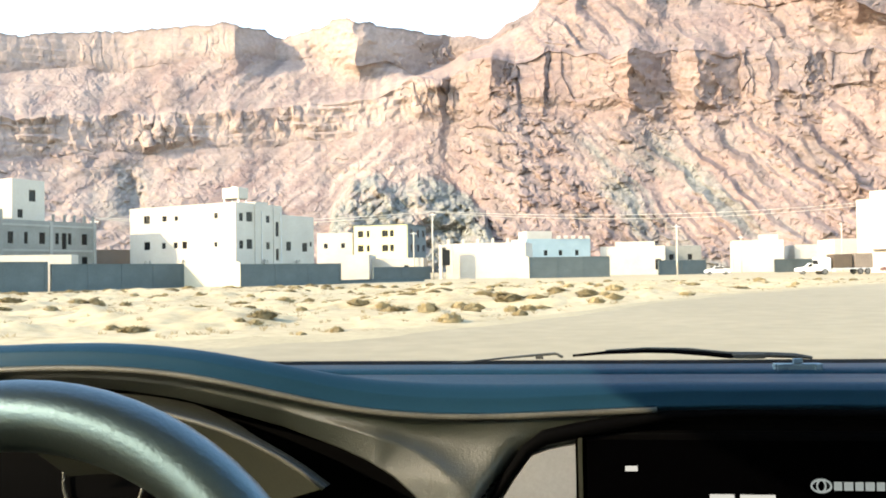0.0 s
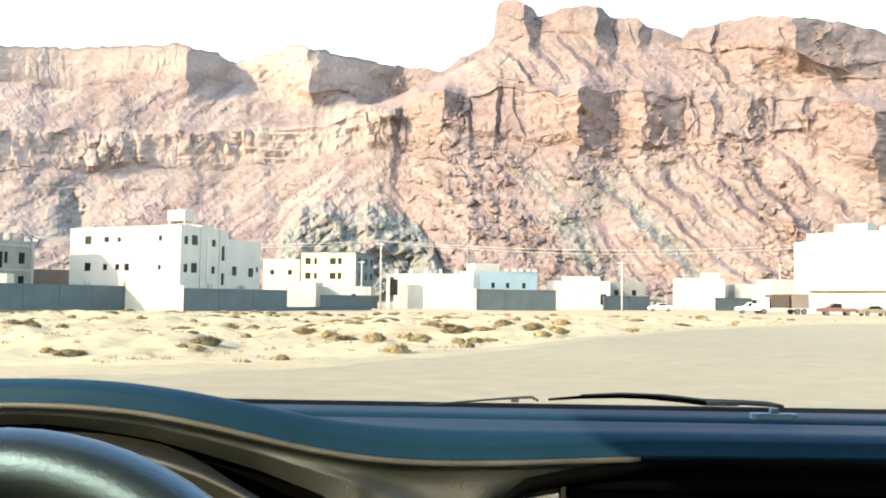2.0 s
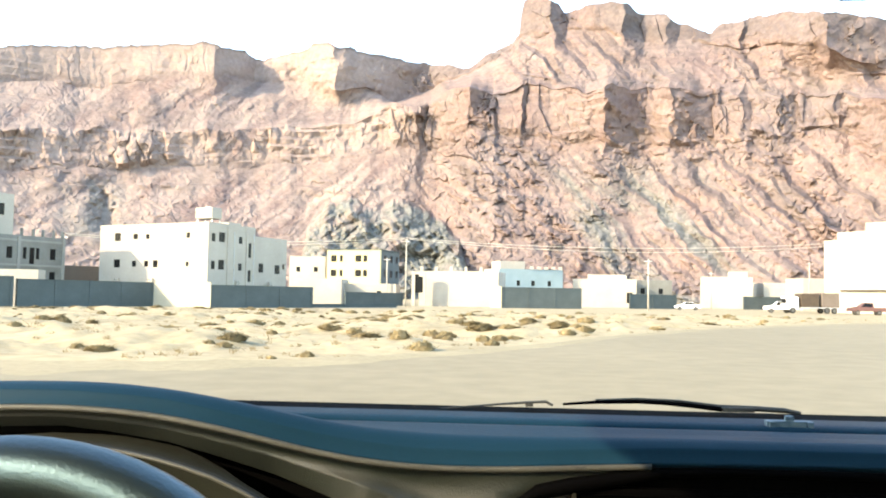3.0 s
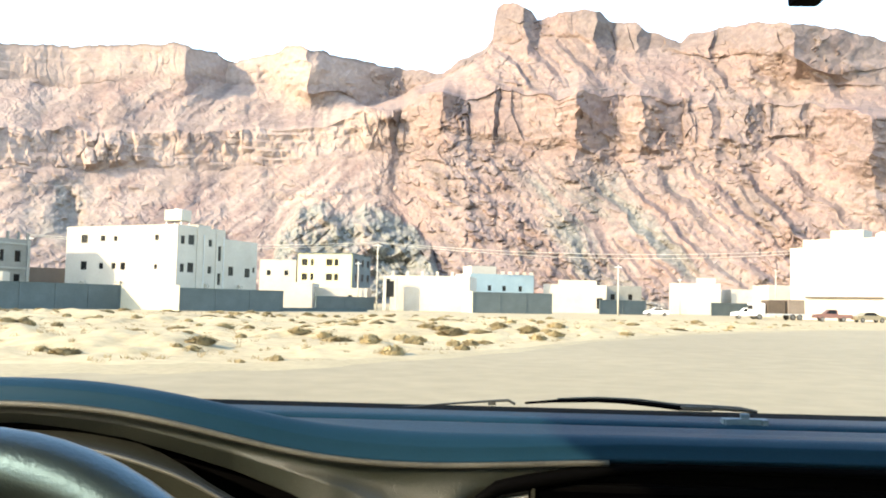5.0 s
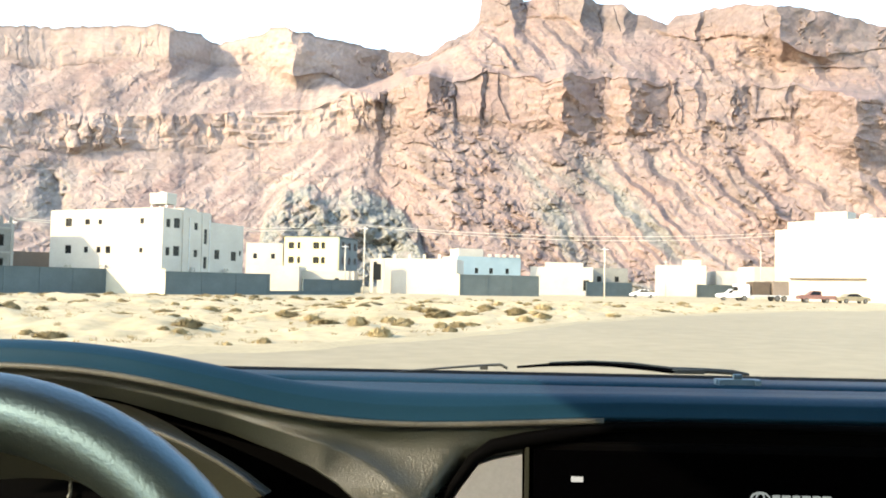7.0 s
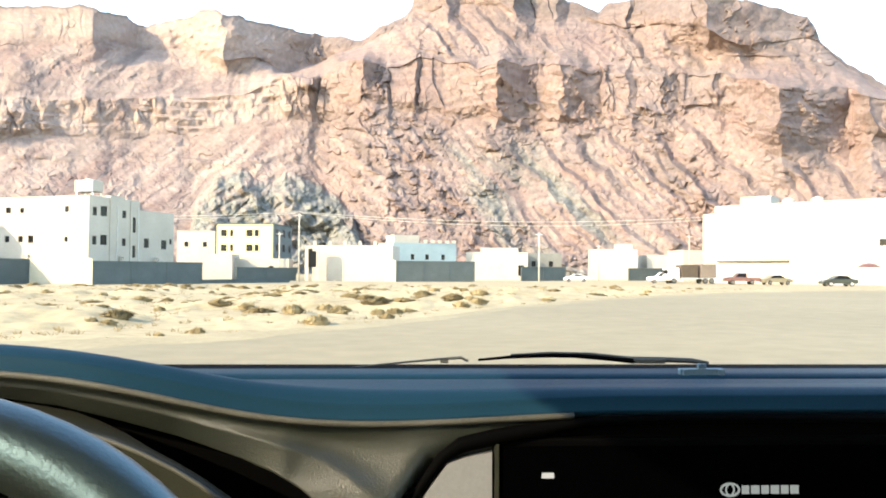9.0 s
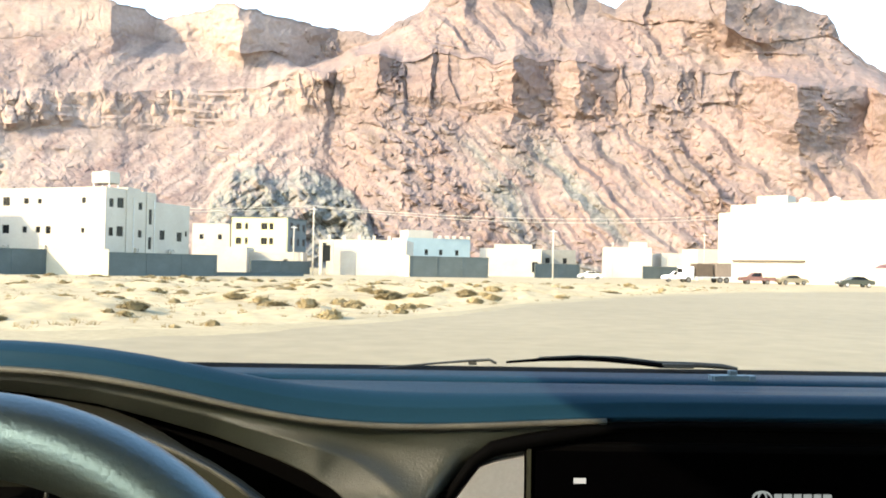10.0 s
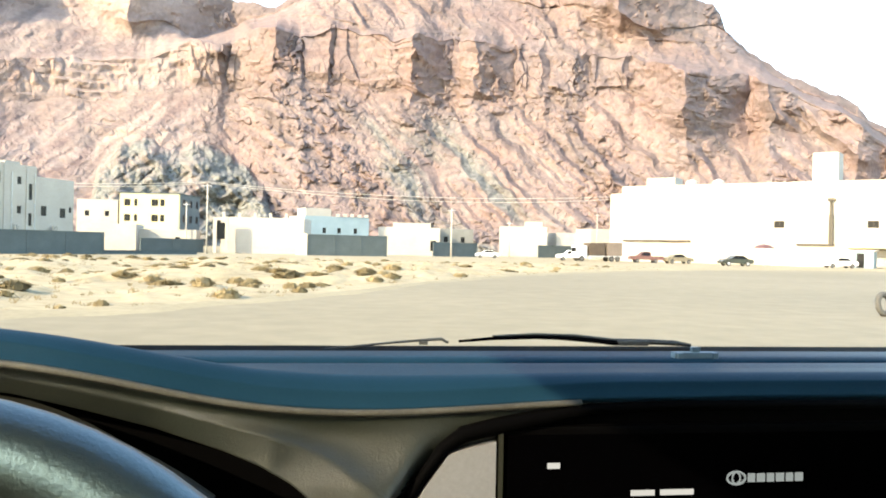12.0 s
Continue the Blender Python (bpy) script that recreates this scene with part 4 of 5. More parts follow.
kiosk = thing("kiosk", "pale blue kiosk with white frame and flat roof", "kiosk")
part("body", on_shop(38.6, -8.5, 0, 41.6, -5.5, 2.4), BLUEWALL, kiosk)
part("roof", on_shop(38.3, -8.8, 2.403, 41.9, -5.2, 2.6), WHITE, kiosk)
part("door", on_shop(39.4, -8.56, 0.05, 40.4, -8.51, 2.1), DARKWIN, kiosk)


# ---------------- poles and cables ----------------
def utility_pole(heading, distance, height, label="pale wooden power pole with a crossarm"):
    x, y = at(heading, distance)
    t = thing("utility_pole", label, "power pole", "power poles along the houses", at=Matrix.Translation((x, y, 0)))
    part("pole", tube(bmesh.new(), [(0, 0, -0.2), (0, 0, height * 0.5), (0, 0, height)], [0.14, 0.12, 0.10], 10), WHITE, t, smooth=True)
    part("crossarm", boxed(-0.6, -0.05, height - 0.42, 0.6, 0.05, height - 0.3), STEEL, t)
    for k in (-0.5, 0.0, 0.5):
        zb = height - 0.3 if k else height
        part("insulator", tube(bmesh.new(), [(k, 0, zb), (k, 0, zb + 0.12), (k, 0, zb + 0.22)], [0.04, 0.07, 0.03], 8), BROWN, t)
    return Vector((x, y, height))


tops = [utility_pole(-29.0, 128.0, 9.6), utility_pole(-7.0, 133.0, 10.8), utility_pole(9.4, 130.0, 7.9), utility_pole(19.3, 178.0, 9.6), utility_pole(-8.3, 150.0, 8.6), utility_pole(13.4, 190.0, 8.0)]


def cable(a, c, sag, label="thin pale overhead power cable"):
    pts = [a.lerp(c, i / 24) - Vector((0, 0, sag * 4 * (i / 24) * (1 - i / 24))) for i in range(25)]
    ob = part("power_cable", tube(bmesh.new(), pts, 0.055, 5), WHITE)
    tagged(ob, label, "cable", "overhead cables")


hook = pg - ug * 2.5 + bg * 1.1 + Vector((0, 0, 11.6))
cable(tops[0] + Vector((0, 0, 0.2)), tops[1] + Vector((0, 0, 0.2)), 0.9)
cable(tops[1] + Vector((0, 0, 0.2)), hook, 1.2)
cable(tops[1] + Vector((0.5, 0, 0)), hook + Vector((0, 0, -0.5)), 1.5)
cable(tops[0] + Vector((0.5, 0, 0)), tops[1] + Vector((-0.5, 0, 0)), 1.2)


# ---------------- vehicles by the commercial building ----------------
DULLRIM = surf("dusty_wheel_rim", (0.08, 0.078, 0.07), (0.12, 0.117, 0.105), 0.6, 4.0, 30.0, 0.05, metal=0.2)


def wheel_part(t, x, y, r, w=0.22, hub=None):
    rows = [[Vector((x + rr * r * math.cos(k), y + yy, r + rr * r * math.sin(k))) for k in (math.pi * j / 10 for j in range(20))] for rr, yy in ((0.62, 0), (0.95, 0.0), (1.0, 0.04), (1.0, w - 0.04), (0.95, w), (0.62, w))]
    ty = part("wheel", loft(rows, True), TYRE, t, smooth=False)
    rim = [[Vector((x + rr * r * math.cos(k), y + yy, r + rr * r * math.sin(k))) for k in (math.pi * j / 8 for j in range(16))] for rr, yy in ((0.6, -0.015), (0.6, w + 0.015))]
    part("rim", loft(rim, True), hub or DULLRIM, ty)


def small_car(heading, distance, turn, paint, label, kind="saloon"):
    x, y = at(heading, distance)
    t = thing("car", label, "car", "parked vehicles", at=Matrix.Translation((x, y, 0)) @ Matrix.Rotation(radians(turn), 4, "Z"))
    if kind == "saloon":
        prof = [(-2.2, 0.35), (-2.25, 0.75), (-2.1, 0.92), (-1.45, 0.98), (-0.85, 1.4), (0.35, 1.44), (1.05, 1.0), (2.0, 0.86), (2.25, 0.65), (2.25, 0.35)]
        glass = [(-1.3, 1.0), (-0.8, 1.34), (0.3, 1.38), (0.9, 1.02)]
    else:
        prof = [(-2.6, 0.5), (-2.6, 1.05), (-0.7, 1.05), (-0.65, 1.7), (0.5, 1.74), (1.15, 1.15), (2.35, 1.02), (2.5, 0.8), (2.5, 0.5)]
        glass = [(-0.5, 1.12), (-0.48, 1.6), (0.42, 1.64), (0.95, 1.16)]
    rows = []
    for yy, k in ((-0.86, 0.94), (-0.88, 1.0), (0.88, 1.0), (0.86, 0.94)):
        rows.append([Vector((px * (0.985 if k < 1 else 1), yy * (0.84 if pz > 1.2 else 1), 0.35 + (pz - 0.35) * (k if pz > 0.9 else 1))) for px, pz in prof])
    part("body", loft(rows, True), paint, t)
    for yy in (-0.9, 0.88):
        g = bmesh.new()
        f = [g.verts.new((gx_, yy * (1 if gz_ < 1.2 else 0.845), gz_)) for gx_, gz_ in glass]
        g.faces.new(f)
        got = bmesh.ops.extrude_face_region(g, geom=g.faces[:])
        bmesh.ops.translate(g, vec=(0, 0.02, 0), verts=[v for v in got["geom"] if isinstance(v, bmesh.types.BMVert)])
        part("side_window", g, DARKWIN, t)
    for wx in (-1.4, 1.4):
        for wy_ in (-0.9, 0.68):
            wheel_part(t, wx, wy_, 0.33, hub=STEEL if paint is DARKPAINT else None)
    for yy in (-0.6, 0.35):
        part("headlight", boxed(2.2, yy, 0.62, 2.27, yy + 0.25, 0.74, 0.01), STEEL, t)
    return t


RED = surf("red_paint", (0.09, 0.04, 0.034), (0.12, 0.055, 0.046), 0.35, 2.0, 20.0, 0.0)
YELLOW = surf("yellow_paint", (0.14, 0.118, 0.075), (0.17, 0.145, 0.095), 0.4, 2.0, 20.0, 0.0)
DARKPAINT = surf("dark_green_paint", (0.018, 0.022, 0.017), (0.03, 0.035, 0.026), 0.3, 2.0, 20.0, 0.0)
WHITEPAINT = surf("white_paint", (0.7, 0.7, 0.68), (0.8, 0.8, 0.78), 0.35, 2.0, 20.0, 0.0)
RUST = surf("brown_container", (0.045, 0.031, 0.02), (0.075, 0.052, 0.032), 0.7, 1.0, 12.0, 0.1)
small_car(22.5, 132.0, 172, RED, "red pickup parked by the white building", "pickup")
small_car(24.6, 133.0, 5, YELLOW, "yellow saloon car parked by the white building")
small_car(28.2, 122.0, 178, DARKPAINT, "dark green saloon car with pale hubcaps")
small_car(17.6, 140.0, 170, WHITEPAINT, "white pickup parked on the sand", "pickup")
small_car(34.3, 128.0, 175, WHITEPAINT, "white saloon car beside the kiosk")
small_car(11.9, 158.0, 175, WHITEPAINT, "white saloon car before distant houses")

truck_x, truck_y = at(19.5, 138.0)
truck = thing("truck", "parked flatbed truck with two brown containers", "truck", "parked vehicles", at=Matrix.Translation((truck_x, truck_y, 0)) @ Matrix.Rotation(radians(8), 4, "Z"))
part("bed", boxed(-2.6, -1.1, 0.75, 3.6, 1.1, 0.95), STEEL, truck)
part("cab", boxed(-4.6, -1.05, 0.55, -2.75, 1.05, 2.5, 0.15), WHITEPAINT, truck, "white truck cab")
part("windscreen", boxed(-4.63, -0.85, 1.5, -4.58, 0.85, 2.2), DARKWIN, truck)
part("container", boxed(-2.4, -1.1, 0.955, 0.4, 1.1, 3.0, 0.05), RUST, truck, "rust-brown container")
part("container", boxed(0.8, -1.1, 0.955, 3.5, 1.1, 3.1, 0.05), TANWALL, truck, "grey-beige container")
for wx in (-3.7, 1.6, 2.7):
    for wy_ in (-1.12, 0.84):
        wheel_part(truck, wx, wy_, 0.45, 0.28)
shade = thing("parasol", "dark red parasol on a pole", "parasol", at=Matrix.Translation((*at(29.9, 128.0), 0)))
part("pole", tube(bmesh.new(), [(0, 0, 0), (0, 0, 3.2)], 0.04, 8), STEEL, shade)
can = [[Vector((r * math.cos(k), r * math.sin(k), z)) for k in (math.pi * j / 6 for j in range(12))] for r, z in ((1.5, 2.55), (1.48, 2.6), (0.9, 3.0), (0.06, 3.22))]
part("canopy", loft(can, True), RED, shade)

# ---------------- scrub on the sand ----------------
rng = random.Random(7)


def scrub(name, radius, height, twigs):
    bm = bmesh.new()
    for _ in range(twigs):
        a = rng.uniform(0, 2 * math.pi)
        r0 = math.sqrt(rng.random()) * 0.85 * radius
        r1 = r0 + rng.uniform(0.02, 0.3) * radius
        h = height * (1 - 0.75 * (r1 / radius) ** 2 * 0.7) * rng.uniform(0.45, 1.0)
        w = rng.uniform(0.025, 0.06)
        p = Vector((r0 * math.cos(a), r0 * math.sin(a), 0))
        tip = Vector((r1 * math.cos(a + rng.uniform(-0.5, 0.5)), r1 * math.sin(a + rng.uniform(-0.5, 0.5)), h))
        mid = p.lerp(tip, 0.55) + Vector((0, 0, 0.12 * height))
        side = Vector((-math.sin(a), math.cos(a), rng.uniform(-0.4, 0.4))) * w
        q = [bm.verts.new(v) for v in (p - side, p + side, mid + side * 1.6, tip, mid - side * 1.6)]
        bm.faces.new(q)
    ob = part(name, bm, BUSH)
    return tagged(ob, "low dry brown desert shrub on the sand", "shrub", "scrub on the sand")


kinds = [scrub("desert_shrub", r, h, n) for r, h, n in ((0.5, 0.5, 260), (0.7, 0.5, 320), (0.38, 0.4, 200), (0.85, 0.42, 380))]
spots = []
while len(spots) < 290:
    d = 17 + 74 * rng.random() ** 0.8
    hd = rng.uniform(-40, 20)
    x, y = at(hd, d)
    if y > float(np.interp(x, EDGE_X, EDGE_Y)) + 1.2:
        spots.append((x, y))


def land(x, y):
    p = y - np.interp(x, EDGE_X, EDGE_Y)
    k = np.clip((p - 0.4) / 5, 0, 1) * np.clip((88 - math.hypot(x, y)) / 12, 0, 1)
    return float(np.maximum(k * (0.4 * fbm(x * 0.16, y * 0.16, 0, 5, 3) + 0.3 * fbm(x * 0.7, y * 0.7, 0, 3, 9) + 0.1), 0))


for i, (x, y) in enumerate(spots):
    m = Matrix.Translation((x, y, land(x, y) - 0.03)) @ Matrix.Rotation(rng.uniform(0, 6.28), 4, "Z") @ Matrix.Diagonal((*[rng.uniform(0.35, 0.82)] * 3, 1))
    if i < 4:
        kinds[i].matrix_world = m
    else:
        k = kinds[i % 4]
        c = copy_thing(k, Matrix.Identity(4))
        c.matrix_world = m

tuft = bmesh.new()
for _ in range(1500):
    d = 17 + 78 * rng.random() ** 0.9
    x, y = at(rng.uniform(-42, 24), d)
    if y < float(np.interp(x, EDGE_X, EDGE_Y)) + 0.8:
        continue
    z = land(x, y) - 0.02
    r = rng.uniform(0.06, 0.2)
    for _ in range(9):
        a = rng.uniform(0, 6.28)
        p = Vector((x + rng.uniform(-r, r), y + rng.uniform(-r, r), z))
        tuft.faces.new([tuft.verts.new(q) for q in (p - Vector((0.016, 0.005, 0)), p + Vector((0.016, -0.005, 0)), p + Vector((r * math.cos(a), r * math.sin(a), rng.uniform(0.06, 0.16))))])
tufts = part("dry_tufts", tuft, BUSH)
tagged(tufts, "small dry grass tufts scattered over the sand", "grass", kind="stuff")

# old tyre left on the road
old = thing("tyre", "dusty old car tyre leaning on the road", "tyre", at=Matrix.Translation((*at(36.6, 24.0), 0.32)) @ Matrix.Rotation(radians(20), 4, "Z"))
ring_ = [(0.25 * math.cos(k), 0.04 * math.sin(k), 0.25 * math.sin(k)) for k in (2 * math.pi * j / 28 for j in range(28))]
part("casing", tube(bmesh.new(), ring_, 0.075, 10, True), surf("dusty_rubber", (0.05, 0.047, 0.04), (0.09, 0.085, 0.07), 0.9, 4.0, 40.0, 0.2), old, smooth=True)

# ---------------- the car's inside ----------------
car = thing("car_interior", "dark grained dashboard and leather wheel of a car", "car", at=Matrix.Translation((0.08, 0.4, 0.3)))
BACK = car.matrix_world.inverted()


DASH = Matrix.Translation((0, 0, 1.5)) @ Matrix.Scale(1.05, 4) @ Matrix.Translation((0, 0, -1.5))


def fitted(name, bm, material, parent=None, label="", smooth=False, m=None):
    """A part of the car, given in world places, or set through m."""
    if m is not None:
        bmesh.ops.transform(bm, matrix=m, verts=bm.verts[:])
    bmesh.ops.transform(bm, matrix=BACK, verts=bm.verts[:])
    return part(name, bm, material, parent or car, label, smooth)


# profiles of the dashboard along the car's width: how far forward it reaches, the hood's crest, the crease under the crest, the bead
FX = [-0.8, -0.5, -0.37, -0.28, -0.18, -0.08, 0.0, 0.1, 0.31, 0.5, 0.8]
FY = [0.76, 0.745, 0.745, 0.745, 0.75, 0.757, 0.760, 0.763, 0.768, 0.77, 0.77]
CRX = [-0.8, -0.53, -0.467, -0.40, -0.34, -0.28, -0.22, -0.185, -0.147, -0.108, -0.05, 0.02, 0.17, 0.8]
CRZ = [1.414, 1.4241, 1.4262, 1.4263, 1.4222, 1.4139, 1.4022, 1.3952, 1.3885, 1.3845, 1.3812, 1.3805, 1.3825, 1.3820]
LOX = [-0.8, -0.5, -0.42, -0.33, -0.275, -0.217, -0.16, -0.105, -0.05, 0.01, 0.07, 0.17, 0.8]
LOZ = [1.407, 1.4195, 1.4205, 1.4150, 1.4052, 1.3932, 1.3812, 1.3735, 1.3705, 1.3700, 1.3725, 1.3765, 1.3760]
BDX = [-0.8, -0.52, -0.45, -0.39, -0.332, -0.274, -0.217, -0.16, -0.104, -0.05, 0.006, 0.06, 0.113, 0.17, 0.3, 0.8]
BDZ = [1.385, 1.4012, 1.4035, 1.4025, 1.3980, 1.3887, 1.3760, 1.3635, 1.3555, 1.3525, 1.3530, 1.3552, 1.3578, 1.3600, 1.3605, 1.3590]


def eased(x, xs_, ys_):
    """Interpolation smoothed over a few centimetres."""
    return float(np.mean(np.interp(x + np.linspace(-0.03, 0.03, 21), xs_, ys_)))


def front(x):
    return eased(x, FX, FY), eased(x, BDX, BDZ) + 0.0235


stations = np.linspace(-0.70, 0.76, 130)
rows = []
for x in map(float, stations):
    y, zc, zl, zb = eased(x, FX, FY), eased(x, CRX, CRZ), eased(x, LOX, LOZ), eased(x, BDX, BDZ)
    zc = max(zc, zl + 0.004)
    rows.append([Vector((x, *q)) for q in (
        (0.951, 1.352), (0.950, 1.3812), (0.947, 1.3822), (0.90, 1.3832), (0.8625, 1.3820), (0.8615, 1.3745), (0.8525, 1.3745), (0.8515, 1.3818), (0.843, 1.3818),
        (0.815, 0.75 * 1.3818 + 0.25 * zc), (0.79, 0.25 * 1.3818 + 0.75 * zc), (y + 0.024, zc + 0.0002), (y + 0.016, zc), (y + 0.009, 0.7 * zc + 0.3 * zl), (y + 0.004, 0.35 * zc + 0.65 * zl), (y + 0.0014, zl + 0.0008), (y, zl), (y - 0.0004, zl - 0.0014), (y - 0.0015, 0.75 * zl + 0.25 * zb),
        (y - 0.004, 0.3 * zl + 0.7 * zb), (y - 0.006, zb + 0.0035), (y - 0.0035, zb + 0.0012), (y - 0.001, zb - 0.002), (y + 0.02, zb - 0.004), (y + 0.1, zb - 0.02))])
fitted("dashboard_top", loft(rows), PLASTIC, label="dark blue-grey grained dashboard top with a raised hood", smooth=True, m=DASH)

# pale tube for the sunlit lip; it stops where the shade begins
bead = [(x, eased(x, FX, FY) - 0.0055, eased(x, BDX, BDZ)) for x in map(float, np.linspace(-0.66, 0.150, 90))]
fitted("sunlit_edge_bead", tube(bmesh.new(), bead, 0.0031, 8), BEADING, label="pale bead along the sunlit dashboard edge, ending at the shade", smooth=True, m=DASH)

# front of the dashboard, open for the instruments
def bulge(x, z):
    """A padded swelling of the vinyl that ends in a lip along the slanting seam."""
    off = float(np.interp(z, [1.13, 1.19, 1.257, 1.295, 1.321, 1.34], [-0.085, -0.053, -0.017, 0.006, 0.025, 0.06])) - x
    return 0.019 * min(1.0, max(0.0, (off - 0.004) / 0.014)) * min(1.0, max(0.0, (0.13 - off) / 0.105)) * min(1.0, max(0.0, (1.345 - z) / 0.05))


OX = [-0.66, -0.44, -0.39, -0.33, -0.274, -0.217, -0.16, -0.13, -0.104, -0.08, -0.06, -0.04, -0.02, 0.0]
OZ = [1.374, 1.381, 1.3765, 1.368, 1.354, 1.3376, 1.3205, 1.309, 1.2946, 1.275, 1.250, 1.215, 1.175, 1.13]
rows = []
for x in map(float, np.linspace(-0.66, 0.20, 173)):
    y, z = front(x)
    zb = float(np.interp(x, OX, OZ)) if x < 0.0 else float(np.interp(x, [0.074, 0.084, 0.11, 0.16, 0.2], [1.13, 1.3420, 1.3460, 1.3520, 1.3545]))
    rows.append([])
    for s in np.linspace(0, 1, 27):
        zs = float((z - 0.0245) * (1 - s) + zb * s)
        rows[-1].append(Vector((x, y - 0.0035 + 0.0075 * math.sin(math.pi * min(1, s * 2.2 if x < 0.0 else 10 * (z - 0.0245 - zs))) * (min(1.0, (z - 0.027 - zb) / 0.06) if x < 0.0 else 1.0) - bulge(x, zs), zs)))
    left_part = min(1.0, max(0.0, (-0.12 - x) / 0.1))
    for i_, v_ in enumerate(rows[-1]):
        v_.y += 0.028 * left_part * i_ / 26
    rows[-1].append(rows[-1][-1] + Vector((0.0, 0.05, -0.004)))
fitted("dashboard_front", loft(rows), VINYL, label="grained olive-grey vinyl dashboard front", smooth=True, m=DASH)
fitted("lower_panel", boxed(-0.66, 0.83, 0.75, 0.8, 0.9, 1.30), BLACK, m=DASH)
fitted("cluster_well", boxed(-0.60, 0.80, 1.12, -0.04, 0.82, 1.355), BLACK, label="black instrument well", m=DASH)
arc_pts = [(-0.52, 1.368), (-0.45, 1.374), (-0.4, 1.3735), (-0.375, 1.372), (-0.345, 1.368), (-0.318, 1.363), (-0.29, 1.356), (-0.262, 1.3475), (-0.235, 1.3365), (-0.208, 1.323), (-0.185, 1.309), (-0.163, 1.293)]
rows = []
for (x, z) in arc_pts:
    cx, cz = -0.40, 1.20
    f = lambda k, y: Vector((x + (cx - x) * k, y, z + (cz - z) * k))
    rows.append([f(0, 0.77 - 0.042 * min(1.0, max(0.0, (x + 0.31) / 0.08))), f(0.0, 0.722), f(0.015, 0.717), f(0.04, 0.719), f(0.25, 0.745), f(0.5, 0.78)])
bezel = fitted("cluster_bezel", loft(rows), BEZEL, label="olive-grey arched instrument bezel", smooth=True, m=DASH)
# highlight on the bezel's rim, made as a pale tube
fitted("bezel_highlight", tube(bmesh.new(), [r_[2] + Vector((0, -0.0008, 0)) for r_ in rows], 0.0021, 8), EDGE, bezel, "pale highlight line along the bezel edge", smooth=True, m=DASH)

# stitched seam beside the screen
for i in range(15):
    s = i / 14
    x, z = -0.028 + 0.062 * s, 1.268 + 0.062 * s
    y, zf = front(x)
    k = (zf - 0.0265 - z) / (zf - 0.0265 - 1.13)
    yy = y - 0.0035 + 0.0075 * math.sin(math.pi * min(1, k * 2.2)) - bulge(x, z)
    st = tube(bmesh.new(), [(x, yy - 0.0016, z), (x + 0.0022, yy - 0.003, z + 0.0016), (x + 0.0042, yy - 0.0016, z + 0.0030)], 0.0011, 6)
    fitted("stitch", st, BLACK, m=DASH)

# silver trim, screen surround and screen
tr = bmesh.new()
outline = [(-0.045, 1.19), (-0.01, 1.255), (0.012, 1.291), (0.030, 1.316), (0.046, 1.321), (0.072, 1.326), (0.072, 1.19)]
fa = [tr.verts.new((x, 0.7540, z)) for x, z in outline]
tr.faces.new(fa)
got = bmesh.ops.extrude_face_region(tr, geom=tr.faces[:])
bmesh.ops.translate(tr, vec=(0, 0.02, 0), verts=[v for v in got["geom"] if isinstance(v, bmesh.types.BMVert)])
fitted("trim_panel", tr, SILVER, label="satin silver trim panel", m=DASH)
sur = bmesh.new()
tube(sur, [(-0.053, 0.7560, 1.19), (-0.017, 0.7560, 1.257), (0.006, 0.7560, 1.295), (0.025, 0.7560, 1.321), (0.043, 0.7580, 1.3325), (0.075, 0.7590, 1.3395), (0.11, 0.7600, 1.3455), (0.16, 0.7610, 1.3535), (0.22, 0.7620, 1.3555), (0.56, 0.7620, 1.3550)], [0.004, 0.004, 0.0045, 0.0055, 0.0075, 0.008, 0.0075, 0.005, 0.0042, 0.0042], 10)
fitted("surround", sur, BLACK, smooth=True, m=DASH)
fitted("screen_hood", boxed(0.09, 0.7690, 1.326, 0.58, 0.84, 1.3545, 0.004), BLACK, m=DASH)
screen = fitted("touch_screen", boxed(0.0735, 0.7590, 1.13, 0.58, 0.784, 1.338, 0.003), BLACK, label="black touch screen with pale marks", m=DASH)
fitted("screen_frame", boxed(0.0745, 0.7545, 1.13, 0.0785, 0.7600, 1.336), BEZEL, screen, m=DASH)
fitted("screen_glass", boxed(0.083, 0.7565, 1.13, 0.57, 0.7585, 1.331), BLACKGLOSS, screen, m=DASH)


def mark(name, x, z, w, h, material=GLOW):
    fitted(name, boxed(x, 0.7548, z, x + w, 0.7558, z + h), material, screen, m=DASH)


for x, w in ((0.314, 0.0075), (0.323, 0.0085), (0.333, 0.0075), (0.342, 0.0085), (0.352, 0.0075), (0.361, 0.0085)):
    mark("word_block", x - 0.004, 1.2855, w * 0.93, 0.0078)
ring = [(0.2985 + 0.0088 * math.cos(k), 0.7552, 1.2895 + 0.0058 * math.sin(k)) for k in (math.pi * j / 12 for j in range(24))]
fitted("emblem", tube(bmesh.new(), ring, 0.0011, 6, True), GLOW, screen, m=DASH)
ring = [(0.2985 + 0.0038 * math.cos(k), 0.7552, 1.2895 + 0.0053 * math.sin(k)) for k in (math.pi * j / 10 for j in range(20))]
fitted("emblem", tube(bmesh.new(), ring, 0.0009, 6, True), GLOW, screen, m=DASH)
mark("status_mark", 0.119, 1.3015, 0.0115, 0.005, LIGHTGLOW)
for x, w in ((0.197, 0.024), (0.225, 0.034)):
    mark("text_bar", x, 1.2755, w * 0.94, 0.005, LIGHTGLOW)
mark("border_line", 0.110, 1.2665, 0.06, 0.0012)

# clip at the foot of the windscreen
cl = bmesh.new()
